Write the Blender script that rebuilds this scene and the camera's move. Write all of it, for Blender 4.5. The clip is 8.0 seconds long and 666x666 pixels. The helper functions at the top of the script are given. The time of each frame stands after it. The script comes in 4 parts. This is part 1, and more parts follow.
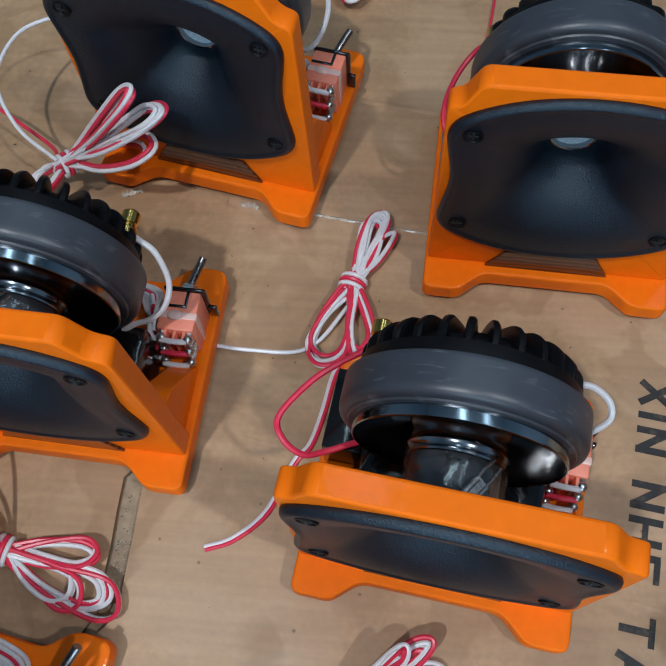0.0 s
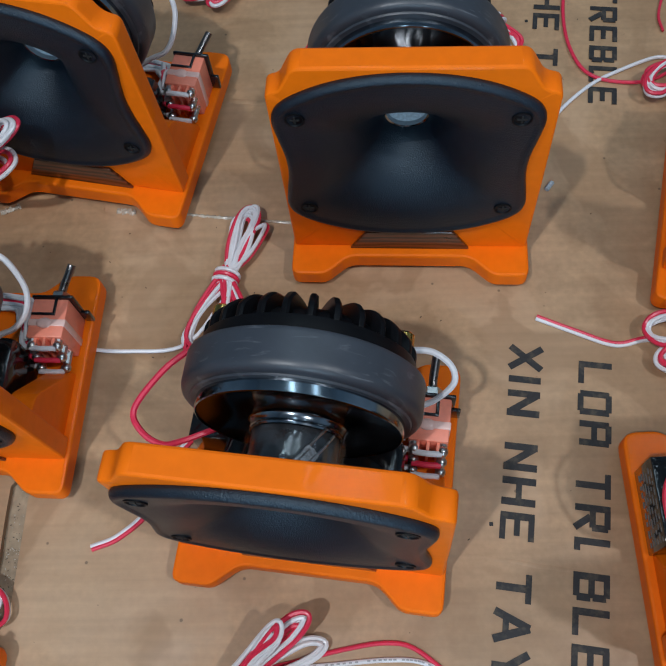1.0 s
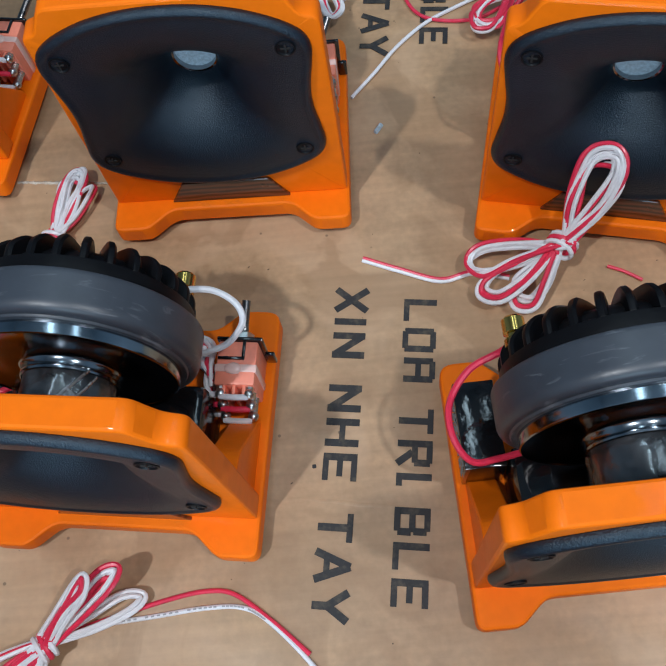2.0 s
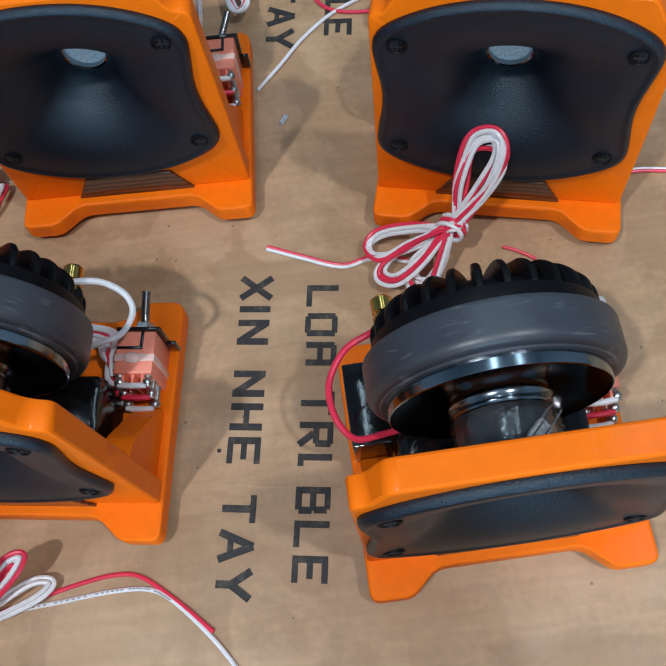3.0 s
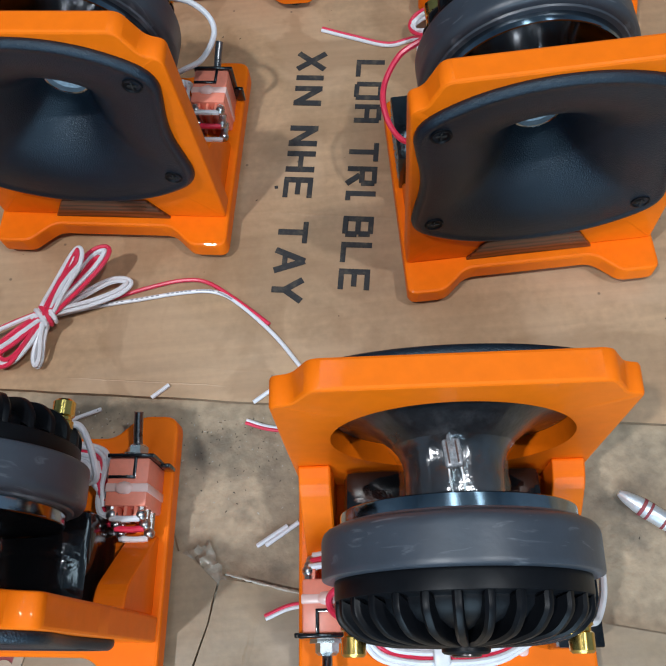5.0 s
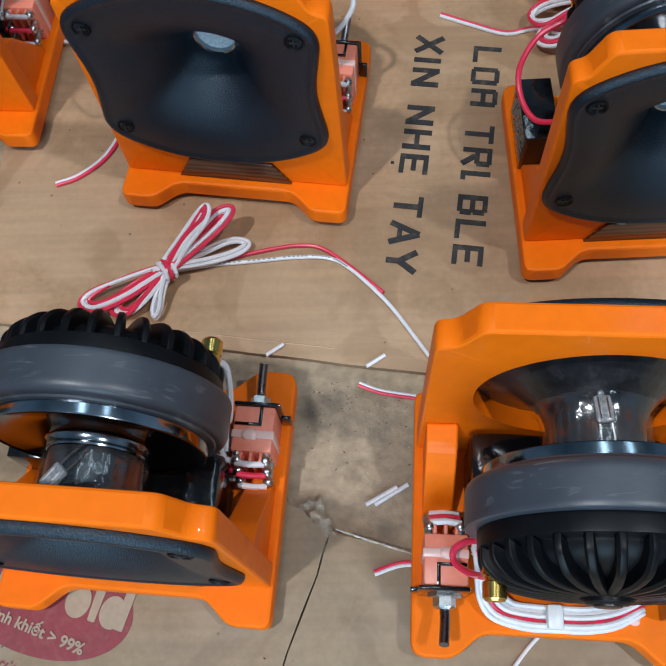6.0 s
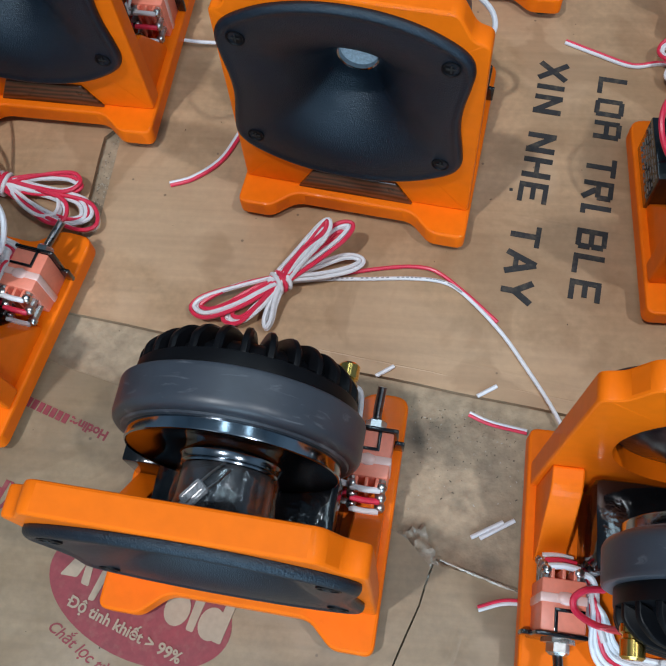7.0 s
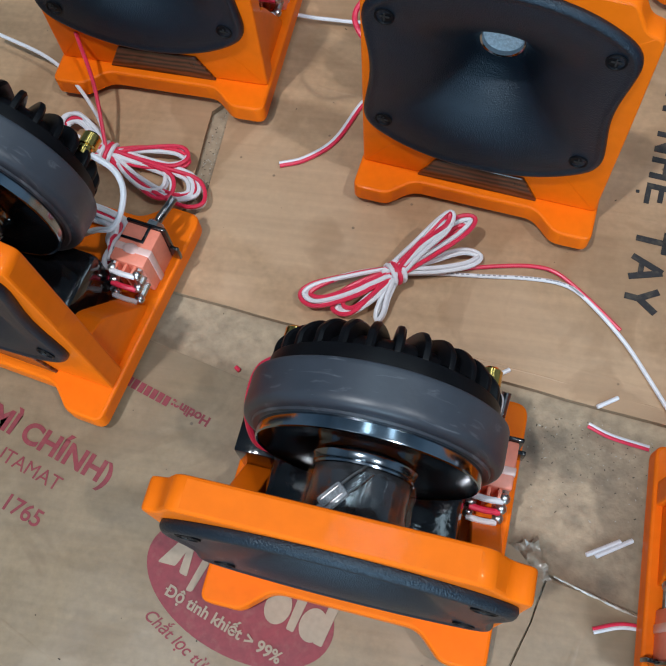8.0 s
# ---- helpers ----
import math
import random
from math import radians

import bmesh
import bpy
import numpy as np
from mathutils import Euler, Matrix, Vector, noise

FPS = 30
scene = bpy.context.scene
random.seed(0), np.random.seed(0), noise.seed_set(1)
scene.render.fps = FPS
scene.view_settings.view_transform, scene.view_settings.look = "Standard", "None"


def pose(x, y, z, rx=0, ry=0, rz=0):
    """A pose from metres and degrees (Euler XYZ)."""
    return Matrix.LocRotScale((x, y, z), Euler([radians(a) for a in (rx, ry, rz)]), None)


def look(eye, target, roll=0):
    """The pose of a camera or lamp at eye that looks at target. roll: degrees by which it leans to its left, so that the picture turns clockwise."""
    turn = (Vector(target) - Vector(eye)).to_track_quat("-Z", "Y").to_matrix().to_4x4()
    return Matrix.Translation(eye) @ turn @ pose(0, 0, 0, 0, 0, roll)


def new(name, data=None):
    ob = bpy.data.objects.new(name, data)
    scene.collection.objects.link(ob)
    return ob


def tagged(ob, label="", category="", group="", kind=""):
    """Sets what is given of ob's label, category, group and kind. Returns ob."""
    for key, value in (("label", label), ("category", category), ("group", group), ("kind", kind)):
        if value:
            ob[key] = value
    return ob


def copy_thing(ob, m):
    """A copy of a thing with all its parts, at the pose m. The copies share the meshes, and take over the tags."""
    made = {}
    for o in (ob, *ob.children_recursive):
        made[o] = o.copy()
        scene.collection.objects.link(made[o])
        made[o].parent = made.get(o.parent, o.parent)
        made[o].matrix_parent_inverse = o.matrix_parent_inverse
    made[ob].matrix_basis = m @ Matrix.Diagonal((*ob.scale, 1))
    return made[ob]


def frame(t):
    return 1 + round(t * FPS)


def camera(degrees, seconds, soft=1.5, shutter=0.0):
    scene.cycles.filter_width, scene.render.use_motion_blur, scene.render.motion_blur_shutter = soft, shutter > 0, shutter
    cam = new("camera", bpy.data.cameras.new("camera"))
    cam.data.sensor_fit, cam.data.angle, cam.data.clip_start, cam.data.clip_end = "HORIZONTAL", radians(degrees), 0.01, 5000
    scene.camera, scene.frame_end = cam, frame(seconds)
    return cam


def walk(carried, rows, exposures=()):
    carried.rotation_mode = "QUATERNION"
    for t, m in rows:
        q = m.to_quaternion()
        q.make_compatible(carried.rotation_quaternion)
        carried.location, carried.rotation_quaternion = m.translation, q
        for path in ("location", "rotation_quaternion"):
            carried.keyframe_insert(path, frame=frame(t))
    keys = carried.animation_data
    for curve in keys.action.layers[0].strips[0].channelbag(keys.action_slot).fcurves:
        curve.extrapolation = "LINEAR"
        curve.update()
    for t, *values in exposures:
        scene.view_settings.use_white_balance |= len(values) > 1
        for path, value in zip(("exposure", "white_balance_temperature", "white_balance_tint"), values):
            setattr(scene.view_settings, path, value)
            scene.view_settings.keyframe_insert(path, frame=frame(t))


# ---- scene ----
cam = camera(43.85, 8.0)
EXPOSURES = [(0.0, 0.0), (1.0, -0.08), (2.0, 0.22), (3.5, 0.22), (5.5, 0.15), (6.5, 0.1), (7.5, 0.08), (8.0, 0.14)]
PATH = [
    (0, (0.22149, 0.24471, 0.33608), (0.08125, 1.02934, -1.49822), -5.98),
    (0.5, (0.25448, 0.23219, 0.3372), (0.1181, 1.05995, -1.47834), -8.11),
    (1, (0.27295, 0.23456, 0.33612), (0.15457, 1.04471, -1.48861), -9.54),
    (1.5, (0.30592, 0.22923, 0.33675), (0.19771, 1.01397, -1.49968), -11.32),
    (2, (0.34367, 0.21588, 0.31987), (0.23833, 1.01036, -1.51253), -12.71),
    (2.2, (0.35866, 0.21277, 0.31598), (0.26343, 1.01123, -1.51525), -12.83),
    (3.3, (0.37942, 0.19712, 0.32687), (0.30224, 0.96693, -1.51742), -13.02),
    (3.5, (0.37885, 0.18678, 0.32823), (0.29939, 0.95408, -1.51701), -13.07),
    (4, (0.36931, 0.15145, 0.33358), (0.29085, 0.91004, -1.5153), -12.49),
    (4.2, (0.36431, 0.13334, 0.33289), (0.28473, 0.8934, -1.51535), -12.32),
    (5.3, (0.34026, 0.07521, 0.32536), (0.25622, 0.85391, -1.5149), -9.98),
    (5.5, (0.33117, 0.06909, 0.32774), (0.24438, 0.86005, -1.50716), -9.36),
    (6, (0.30592, 0.06732, 0.32859), (0.19343, 0.86592, -1.5016), -8.63),
    (6.5, (0.28488, 0.07054, 0.32988), (0.15708, 0.86708, -1.5002), -7.18),
    (7, (0.26594, 0.0768, 0.33182), (0.10612, 0.86497, -1.49936), -6.99),
    (7.5, (0.24954, 0.0813, 0.33023), (0.06518, 0.86055, -1.50247), -6.59),
    (8, (0.22793, 0.0819, 0.3227), (0.01134, 0.82515, -1.52139), -7.69),
]
walk(cam, [(t, look(eye, target, roll)) for t, eye, target, roll in PATH], EXPOSURES)

# ---- light ----
world = bpy.data.worlds.new("room_air")
world.use_nodes = True
world.node_tree.nodes["Background"].inputs[0].default_value = (0.6, 0.68, 0.8, 1)
world.node_tree.nodes["Background"].inputs[1].default_value = 0.02
scene.world = world


def area_lamp(name, where, target, sx, sy, watts, colour):
    data = bpy.data.lights.new(name, "AREA")
    data.shape, data.size, data.size_y, data.energy, data.color = "RECTANGLE", sx, sy, watts, colour
    ob = new(name, data)
    ob.matrix_world = look(where, target)
    return ob


LAMPS = [((-0.15, -0.20, 1.60), 0.05, 0.05, 13.0, (0.91, 0.95, 1.0)),
         ((0.95, -0.07, 1.60), 0.055, 0.055, 8.8, (0.91, 0.95, 1.0)),
         ((0.16, 0.95, 2.35), 0.18, 1.40, 4.5, (0.62, 0.85, 1.0)),
         ((1.15, 0.95, 2.35), 0.18, 1.40, 3.0, (0.62, 0.85, 1.0))]
for where, sx, sy, watts, colour in LAMPS:
    area_lamp("lamp_light", where, (where[0], where[1] + 0.0001, 0), sx, sy, watts, colour)


# cool daylight behind the camera, inferred from horn highlights; the open doorway is assumed
area_lamp("doorway_light", (0.25, -1.82, 0.98), (0.25, 0.0, 0.98), 1.28, 1.92, 46.0, (0.54, 0.79, 1.0))


# ---- materials ----
CX, CZ = -0.0022, 0.0772      # axis of horn and driver on their stand


def material(name, colour, rough=0.5, metal=0.0, vary=0.12, scale=60.0, bump=0.0, bump_scale=400.0, coat=0.0, dark=None, spots=0.0,
             spot_colour=(0.1, 0.08, 0.06), spot_scale=9.0, rough_vary=0.1, transmission=0.0, each=0.0, spec=0.5):
    m = bpy.data.materials.new(name)
    m.use_nodes = True
    nt = m.node_tree
    b = nt.nodes["Principled BSDF"]
    co = nt.nodes.new("ShaderNodeTexCoord")
    n1 = nt.nodes.new("ShaderNodeTexNoise")
    n1.inputs["Scale"].default_value, n1.inputs["Detail"].default_value = scale, 6
    nt.links.new(co.outputs["Object"], n1.inputs["Vector"])
    n2 = nt.nodes.new("ShaderNodeTexNoise")
    n2.inputs["Scale"].default_value, n2.inputs["Detail"].default_value = scale * 6, 4
    nt.links.new(co.outputs["Object"], n2.inputs["Vector"])
    add = nt.nodes.new("ShaderNodeMath")
    add.operation = "ADD"
    nt.links.new(n1.outputs[0], add.inputs[0])
    nt.links.new(n2.outputs[0], add.inputs[1])
    ramp = nt.nodes.new("ShaderNodeMapRange")
    ramp.inputs[1].default_value, ramp.inputs[2].default_value = 0.7, 1.3
    nt.links.new(add.outputs[0], ramp.inputs[0])
    mix = nt.nodes.new("ShaderNodeMix")
    mix.data_type = "RGBA"
    lo = dark or tuple(c * (1 - vary) for c in colour)
    hi = tuple(min(1, c * (1 + vary)) for c in colour)
    mix.inputs[6].default_value, mix.inputs[7].default_value = (*lo, 1), (*hi, 1)
    nt.links.new(ramp.outputs[0], mix.inputs[0])
    last = mix.outputs[2]
    if spots:
        n3 = nt.nodes.new("ShaderNodeTexNoise")
        n3.inputs["Scale"].default_value, n3.inputs["Detail"].default_value = spot_scale, 8
        n3.inputs["Roughness"].default_value = 0.6
        nt.links.new(co.outputs["Object"], n3.inputs["Vector"])
        r3 = nt.nodes.new("ShaderNodeMapRange")
        r3.inputs[1].default_value, r3.inputs[2].default_value, r3.inputs[4].default_value = 0.52, 0.68, spots
        nt.links.new(n3.outputs[0], r3.inputs[0])
        mx = nt.nodes.new("ShaderNodeMix")
        mx.data_type = "RGBA"
        nt.links.new(r3.outputs[0], mx.inputs[0])
        nt.links.new(last, mx.inputs[6])
        mx.inputs[7].default_value = (*spot_colour, 1)
        last = mx.outputs[2]
    if each:
        info = nt.nodes.new("ShaderNodeObjectInfo")
        hsv = nt.nodes.new("ShaderNodeHueSaturation")
        r5 = nt.nodes.new("ShaderNodeMapRange")
        r5.inputs[3].default_value, r5.inputs[4].default_value = 1 - each, 1 + each
        nt.links.new(info.outputs["Random"], r5.inputs[0])
        nt.links.new(r5.outputs[0], hsv.inputs["Value"])
        nt.links.new(last, hsv.inputs["Color"])
        last = hsv.outputs[0]
    nt.links.new(last, b.inputs["Base Color"])
    b.inputs["Metallic"].default_value = metal
    rr = nt.nodes.new("ShaderNodeMapRange")
    rr.inputs[3].default_value, rr.inputs[4].default_value = max(0.02, rough - rough_vary), min(1, rough + rough_vary)
    nt.links.new(n1.outputs[0], rr.inputs[0])
    nt.links.new(rr.outputs[0], b.inputs["Roughness"])
    b.inputs["Coat Weight"].default_value = coat
    b.inputs["Specular IOR Level"].default_value = spec
    b.inputs["Coat Roughness"].default_value = 0.04
    b.inputs["Transmission Weight"].default_value = transmission
    if bump:
        n4 = nt.nodes.new("ShaderNodeTexNoise")
        n4.inputs["Scale"].default_value, n4.inputs["Detail"].default_value = bump_scale, 3
        nt.links.new(co.outputs["Object"], n4.inputs["Vector"])
        bp = nt.nodes.new("ShaderNodeBump")
        bp.inputs["Strength"].default_value, bp.inputs["Distance"].default_value = bump, 0.001
        nt.links.new(n4.outputs[0], bp.inputs["Height"])
        nt.links.new(bp.outputs[0], b.inputs["Normal"])
    return m


def turned_metal(name, colour, rough):
    """Lathe-turned steel: fine grooves round the driver's axis stretch every highlight across them."""
    m = material(name, colour, rough, metal=1.0, vary=0.12, scale=40, rough_vary=0.04)
    nt = m.node_tree
    b = nt.nodes["Principled BSDF"]
    tan = nt.nodes.new("ShaderNodeTangent")
    tan.direction_type, tan.axis = "RADIAL", "Y"
    nt.links.new(tan.outputs[0], b.inputs["Tangent"])
    b.inputs["Anisotropic"].default_value = 0.4
    return m


def scuffed_ring():
    """Dark grey moulded ring: satin, with thin chalky scratches and smudges."""
    m = material("grey_ferrite", (0.040, 0.047, 0.060), 0.40, vary=0.12, scale=25, bump=0.05, bump_scale=500, spec=0.6)
    nt = m.node_tree
    b = nt.nodes["Principled BSDF"]
    co, mp, n, r, mix = (nt.nodes.new("ShaderNode" + k) for k in ("TexCoord", "Mapping", "TexNoise", "MapRange", "Mix"))
    mp.inputs["Scale"].default_value = (90, 420, 90)
    n.inputs["Scale"].default_value, n.inputs["Detail"].default_value, n.inputs["Distortion"].default_value = 1.0, 6, 1.2
    r.inputs[1].default_value, r.inputs[2].default_value, r.inputs[4].default_value = 0.62, 0.74, 0.5
    mix.data_type = "RGBA"
    mix.inputs[7].default_value = (0.17, 0.18, 0.20, 1)
    before = b.inputs["Base Color"].links[0].from_socket
    nt.links.new(co.outputs["Object"], mp.inputs[0])
    nt.links.new(mp.outputs[0], n.inputs["Vector"])
    nt.links.new(n.outputs[0], r.inputs[0])
    nt.links.new(r.outputs[0], mix.inputs[0])
    nt.links.new(before, mix.inputs[6])
    nt.links.new(mix.outputs[2], b.inputs["Base Color"])
    return m


M = {
    "orange": material("orange_gloss_paint", (0.90, 0.165, 0.003), 0.5, vary=0.06, scale=30, bump=0.05, bump_scale=210, coat=0.15, rough_vary=0.05, spec=0.12),
    "horn": material("black_textured_plastic", (0.004, 0.0075, 0.014), 0.40, vary=0.2, scale=40, bump=0.36, bump_scale=1900, rough_vary=0.05, spec=0.58),
    "ring": scuffed_ring(),
    "chrome": material("polished_steel", (0.34, 0.36, 0.38), 0.09, metal=1.0, vary=0.05, rough_vary=0.04),
    "black_chrome": turned_metal("black_chrome", (0.22, 0.25, 0.28), 0.14),
    "pole": turned_metal("dark_turned_steel", (0.15, 0.16, 0.175), 0.13),
    "rim": turned_metal("dark_polished_steel", (0.28, 0.33, 0.38), 0.13),
    "steel": material("dull_steel", (0.55, 0.55, 0.54), 0.28, metal=1.0, vary=0.15, scale=200),
    "dark_steel": material("dark_steel", (0.12, 0.11, 0.11), 0.3, metal=1.0, vary=0.2, scale=200),
    "lever": material("grey_steel_lever", (0.24, 0.23, 0.23), 0.3, metal=1.0, vary=0.2, scale=200),
    "gold": material("brass", (0.75, 0.5, 0.14), 0.2, metal=1.0, vary=0.1, scale=200),
    "cover": material("black_satin_plastic", (0.0042, 0.0045, 0.0058), 0.40, vary=0.2, scale=80, bump=0.05, spec=0.16),
    "neck": material("smoked_neck_plastic", (0.018, 0.019, 0.022), 0.3, vary=0.4, scale=90, bump=0.4, bump_scale=150, coat=0.25, spots=0.45, spot_colour=(0.07, 0.07, 0.075), spot_scale=150),
    "cap": material("black_shiny_wrap", (0.005, 0.005, 0.006), 0.1, vary=0.2, scale=80, bump=0.4, bump_scale=140, coat=0.5),
    "glass": material("cloudy_glass", (0.24, 0.26, 0.28), 0.25, vary=0.5, scale=300, coat=0.5),
    "rubber": material("black_rubber", (0.01, 0.01, 0.01), 0.7),
    "switch": material("salmon_plastic", (0.86, 0.25, 0.16), 0.4, vary=0.06, scale=100),
    "glue": material("milky_glue", (0.78, 0.50, 0.44), 0.3, vary=0.05),
    "clip": material("milky_white_plastic", (0.74, 0.73, 0.73), 0.35, vary=0.06),
    "white_wire": material("white_wire_sheath", (0.74, 0.72, 0.74), 0.35, vary=0.06, scale=90),
    "red_wire": material("red_wire_sheath", (0.72, 0.03, 0.075), 0.35, vary=0.08, scale=90),
    "ink": material("black_stencil_ink", (0.022, 0.021, 0.022), 0.7, vary=0.3, scale=120, spots=0.4, spot_colour=(0.16, 0.12, 0.08), spot_scale=160),
    "red_ink": material("dull_red_ink", (0.235, 0.031, 0.04), 0.6, vary=0.15, scale=80, spots=0.3, spot_colour=(0.30, 0.12, 0.09), spot_scale=220),
    "pale_ink": material("bare_card_print", (0.36, 0.275, 0.195), 0.6, vary=0.1, scale=80),
    "faint_print": material("faint_wire_print", (0.34, 0.33, 0.34), 0.6),
    "print": material("grey_print", (0.16, 0.16, 0.16), 0.6),
    "screen": material("steel_gauze", (0.46, 0.53, 0.58), 0.35, metal=0.0, vary=0.35, scale=900, bump=0.5, bump_scale=2500),
    # colours of the unseen room, blue to cool the light it bounces
    "wall": material("worn_pale_blue_plaster", (0.26, 0.32, 0.38), 0.8, vary=0.05, scale=3, bump=0.2, bump_scale=40),
    "ceiling": material("blue_grey_ceiling_paint", (0.34, 0.41, 0.48), 0.8, vary=0.04, scale=3),
    "fixture": material("white_enamel", (0.75, 0.75, 0.75), 0.4),
    "foil": material("silver_foil", (0.72, 0.73, 0.75), 0.32, metal=0.6, vary=0.08, scale=150, bump=0.2, bump_scale=300),
    "scrap": material("crumpled_film", (0.30, 0.24, 0.17), 0.3, vary=0.25, scale=90, coat=0.5, bump=0.6, bump_scale=220),
    "tape": material("torn_clear_tape", (0.46, 0.40, 0.32), 0.25, vary=0.25, scale=200, coat=0.4, bump=0.3, bump_scale=500),
    "dust": material("pale_grit", (0.42, 0.38, 0.32), 0.8),
    "dirt": material("dark_crumbs", (0.05, 0.035, 0.025), 0.8),
}


def lumpy_coat(m, strength, scale):
    """Brushed gloss: only the clear top coat is uneven, so lamps break into small specks."""
    nt = m.node_tree
    co, n, bp = nt.nodes.new("ShaderNodeTexCoord"), nt.nodes.new("ShaderNodeTexNoise"), nt.nodes.new("ShaderNodeBump")
    n.inputs["Scale"].default_value, n.inputs["Detail"].default_value = scale, 2
    bp.inputs["Strength"].default_value, bp.inputs["Distance"].default_value = strength, 0.001
    nt.links.new(co.outputs["Object"], n.inputs["Vector"])
    nt.links.new(n.outputs[0], bp.inputs["Height"])
    nt.links.new(bp.outputs[0], nt.nodes["Principled BSDF"].inputs["Coat Normal"])


lumpy_coat(M["orange"], 0.08, 260.0)
M["orange"].node_tree.nodes["Principled BSDF"].inputs["Coat Roughness"].default_value = 0.07


def wood_material():
    m = material("dark_wood_veneer", (0.10, 0.032, 0.016), 0.3, coat=0.5, spec=0.4)
    nt = m.node_tree
    co, w = nt.nodes.new("ShaderNodeTexCoord"), nt.nodes.new("ShaderNodeTexWave")
    mp = nt.nodes.new("ShaderNodeMapping")
    mp.inputs["Scale"].default_value = (16, 1, 62)
    w.bands_direction = "Z"
    w.inputs["Scale"].default_value, w.inputs["Distortion"].default_value, w.inputs["Detail"].default_value = 1.5, 9, 4
    nt.links.new(co.outputs["Object"], mp.inputs[0])
    nt.links.new(mp.outputs[0], w.inputs[0])
    r = nt.nodes.new("ShaderNodeMix")
    r.data_type = "RGBA"
    r.inputs[6].default_value, r.inputs[7].default_value = (0.016, 0.006, 0.004, 1), (0.125, 0.04, 0.02, 1)
    nt.links.new(w.outputs[1], r.inputs[0])
    nt.links.new(r.outputs[2], nt.nodes["Principled BSDF"].inputs["Base Color"])
    return m


def sheet_material(name, base, turn=0.0):
    """Kraft card: fine fibre, faint flute lines, broad stains, damp patches, scuffs and painted pale glare."""
    m = material(name, base, 0.46, vary=0.13, scale=55, bump=0.08, bump_scale=300, spots=0.45,
                 spot_colour=tuple(c * k for c, k in zip(base, (0.62, 0.56, 0.48))), spot_scale=6.0, rough_vary=0.16)
    nt = m.node_tree
    b = nt.nodes["Principled BSDF"]
    before = b.inputs["Base Color"].links[0].from_socket
    co, mp, w = nt.nodes.new("ShaderNodeTexCoord"), nt.nodes.new("ShaderNodeMapping"), nt.nodes.new("ShaderNodeTexNoise")
    mp.inputs["Scale"].default_value = (6, 130, 1)
    mp.inputs["Rotation"].default_value = (0, 0, turn)
    w.inputs["Scale"].default_value, w.inputs["Detail"].default_value = 2.0, 4
    nt.links.new(co.outputs["Object"], mp.inputs[0])
    nt.links.new(mp.outputs[0], w.inputs["Vector"])
    r = nt.nodes.new("ShaderNodeMapRange")
    r.inputs[1].default_value, r.inputs[2].default_value, r.inputs[3].default_value, r.inputs[4].default_value = 0.3, 0.7, 0.91, 1.07
    nt.links.new(w.outputs[0], r.inputs[0])
    # pale patches: scuffed film, with the glare off it put into the colour
    n = nt.nodes.new("ShaderNodeTexNoise")
    n.inputs["Scale"].default_value, n.inputs["Detail"].default_value, n.inputs["Distortion"].default_value = 11.0, 3, 0.8
    nt.links.new(co.outputs["Object"], n.inputs["Vector"])
    r2 = nt.nodes.new("ShaderNodeMapRange")
    r2.inputs[1].default_value, r2.inputs[2].default_value, r2.inputs[3].default_value, r2.inputs[4].default_value = 0.53, 0.585, 0.0, 0.5
    nt.links.new(n.outputs[0], r2.inputs[0])
    pale = nt.nodes.new("ShaderNodeMix")
    pale.data_type = "RGBA"
    nt.links.new(r2.outputs[0], pale.inputs[0])
    nt.links.new(before, pale.inputs[6])
    pale.inputs[7].default_value = (base[0] * 1.22, base[1] * 1.28, base[2] * 1.4, 1)
    st = nt.nodes.new("ShaderNodeTexNoise")
    st.inputs["Scale"].default_value, st.inputs["Detail"].default_value, st.inputs["Distortion"].default_value = 15.0, 4, 1.6
    nt.links.new(co.outputs["Object"], st.inputs["Vector"])
    r4 = nt.nodes.new("ShaderNodeMapRange")
    r4.inputs[1].default_value, r4.inputs[2].default_value, r4.inputs[3].default_value, r4.inputs[4].default_value = 0.50, 0.56, 0.0, 0.42
    nt.links.new(st.outputs[0], r4.inputs[0])
    stain = nt.nodes.new("ShaderNodeMix")
    stain.data_type = "RGBA"
    nt.links.new(r4.outputs[0], stain.inputs[0])
    nt.links.new(pale.outputs[2], stain.inputs[6])
    stain.inputs[7].default_value = (base[0] * 0.68, base[1] * 0.62, base[2] * 0.56, 1)
    hsv = nt.nodes.new("ShaderNodeHueSaturation")
    nt.links.new(r.outputs[0], hsv.inputs["Value"])
    nt.links.new(stain.outputs[2], hsv.inputs["Color"])
    # small dark flecks
    v = nt.nodes.new("ShaderNodeTexVoronoi")
    v.inputs["Scale"].default_value = 60
    nt.links.new(co.outputs["Object"], v.inputs["Vector"])
    r3 = nt.nodes.new("ShaderNodeMapRange")
    r3.inputs[1].default_value, r3.inputs[2].default_value, r3.inputs[3].default_value, r3.inputs[4].default_value = 0.03, 0.05, 0.6, 0.0
    nt.links.new(v.outputs["Distance"], r3.inputs[0])
    mx = nt.nodes.new("ShaderNodeMix")
    mx.data_type = "RGBA"
    nt.links.new(r3.outputs[0], mx.inputs[0])
    nt.links.new(hsv.outputs[0], mx.inputs[6])
    mx.inputs[7].default_value = (0.06, 0.04, 0.03, 1)
    nt.links.new(mx.outputs[2], b.inputs["Base Color"])
    # slow waves of the board
    wv = nt.nodes.new("ShaderNodeTexNoise")
    wv.inputs["Scale"].default_value, wv.inputs["Detail"].default_value = 16.0, 2
    nt.links.new(co.outputs["Object"], wv.inputs["Vector"])
    old = b.inputs["Normal"].links[0].from_node
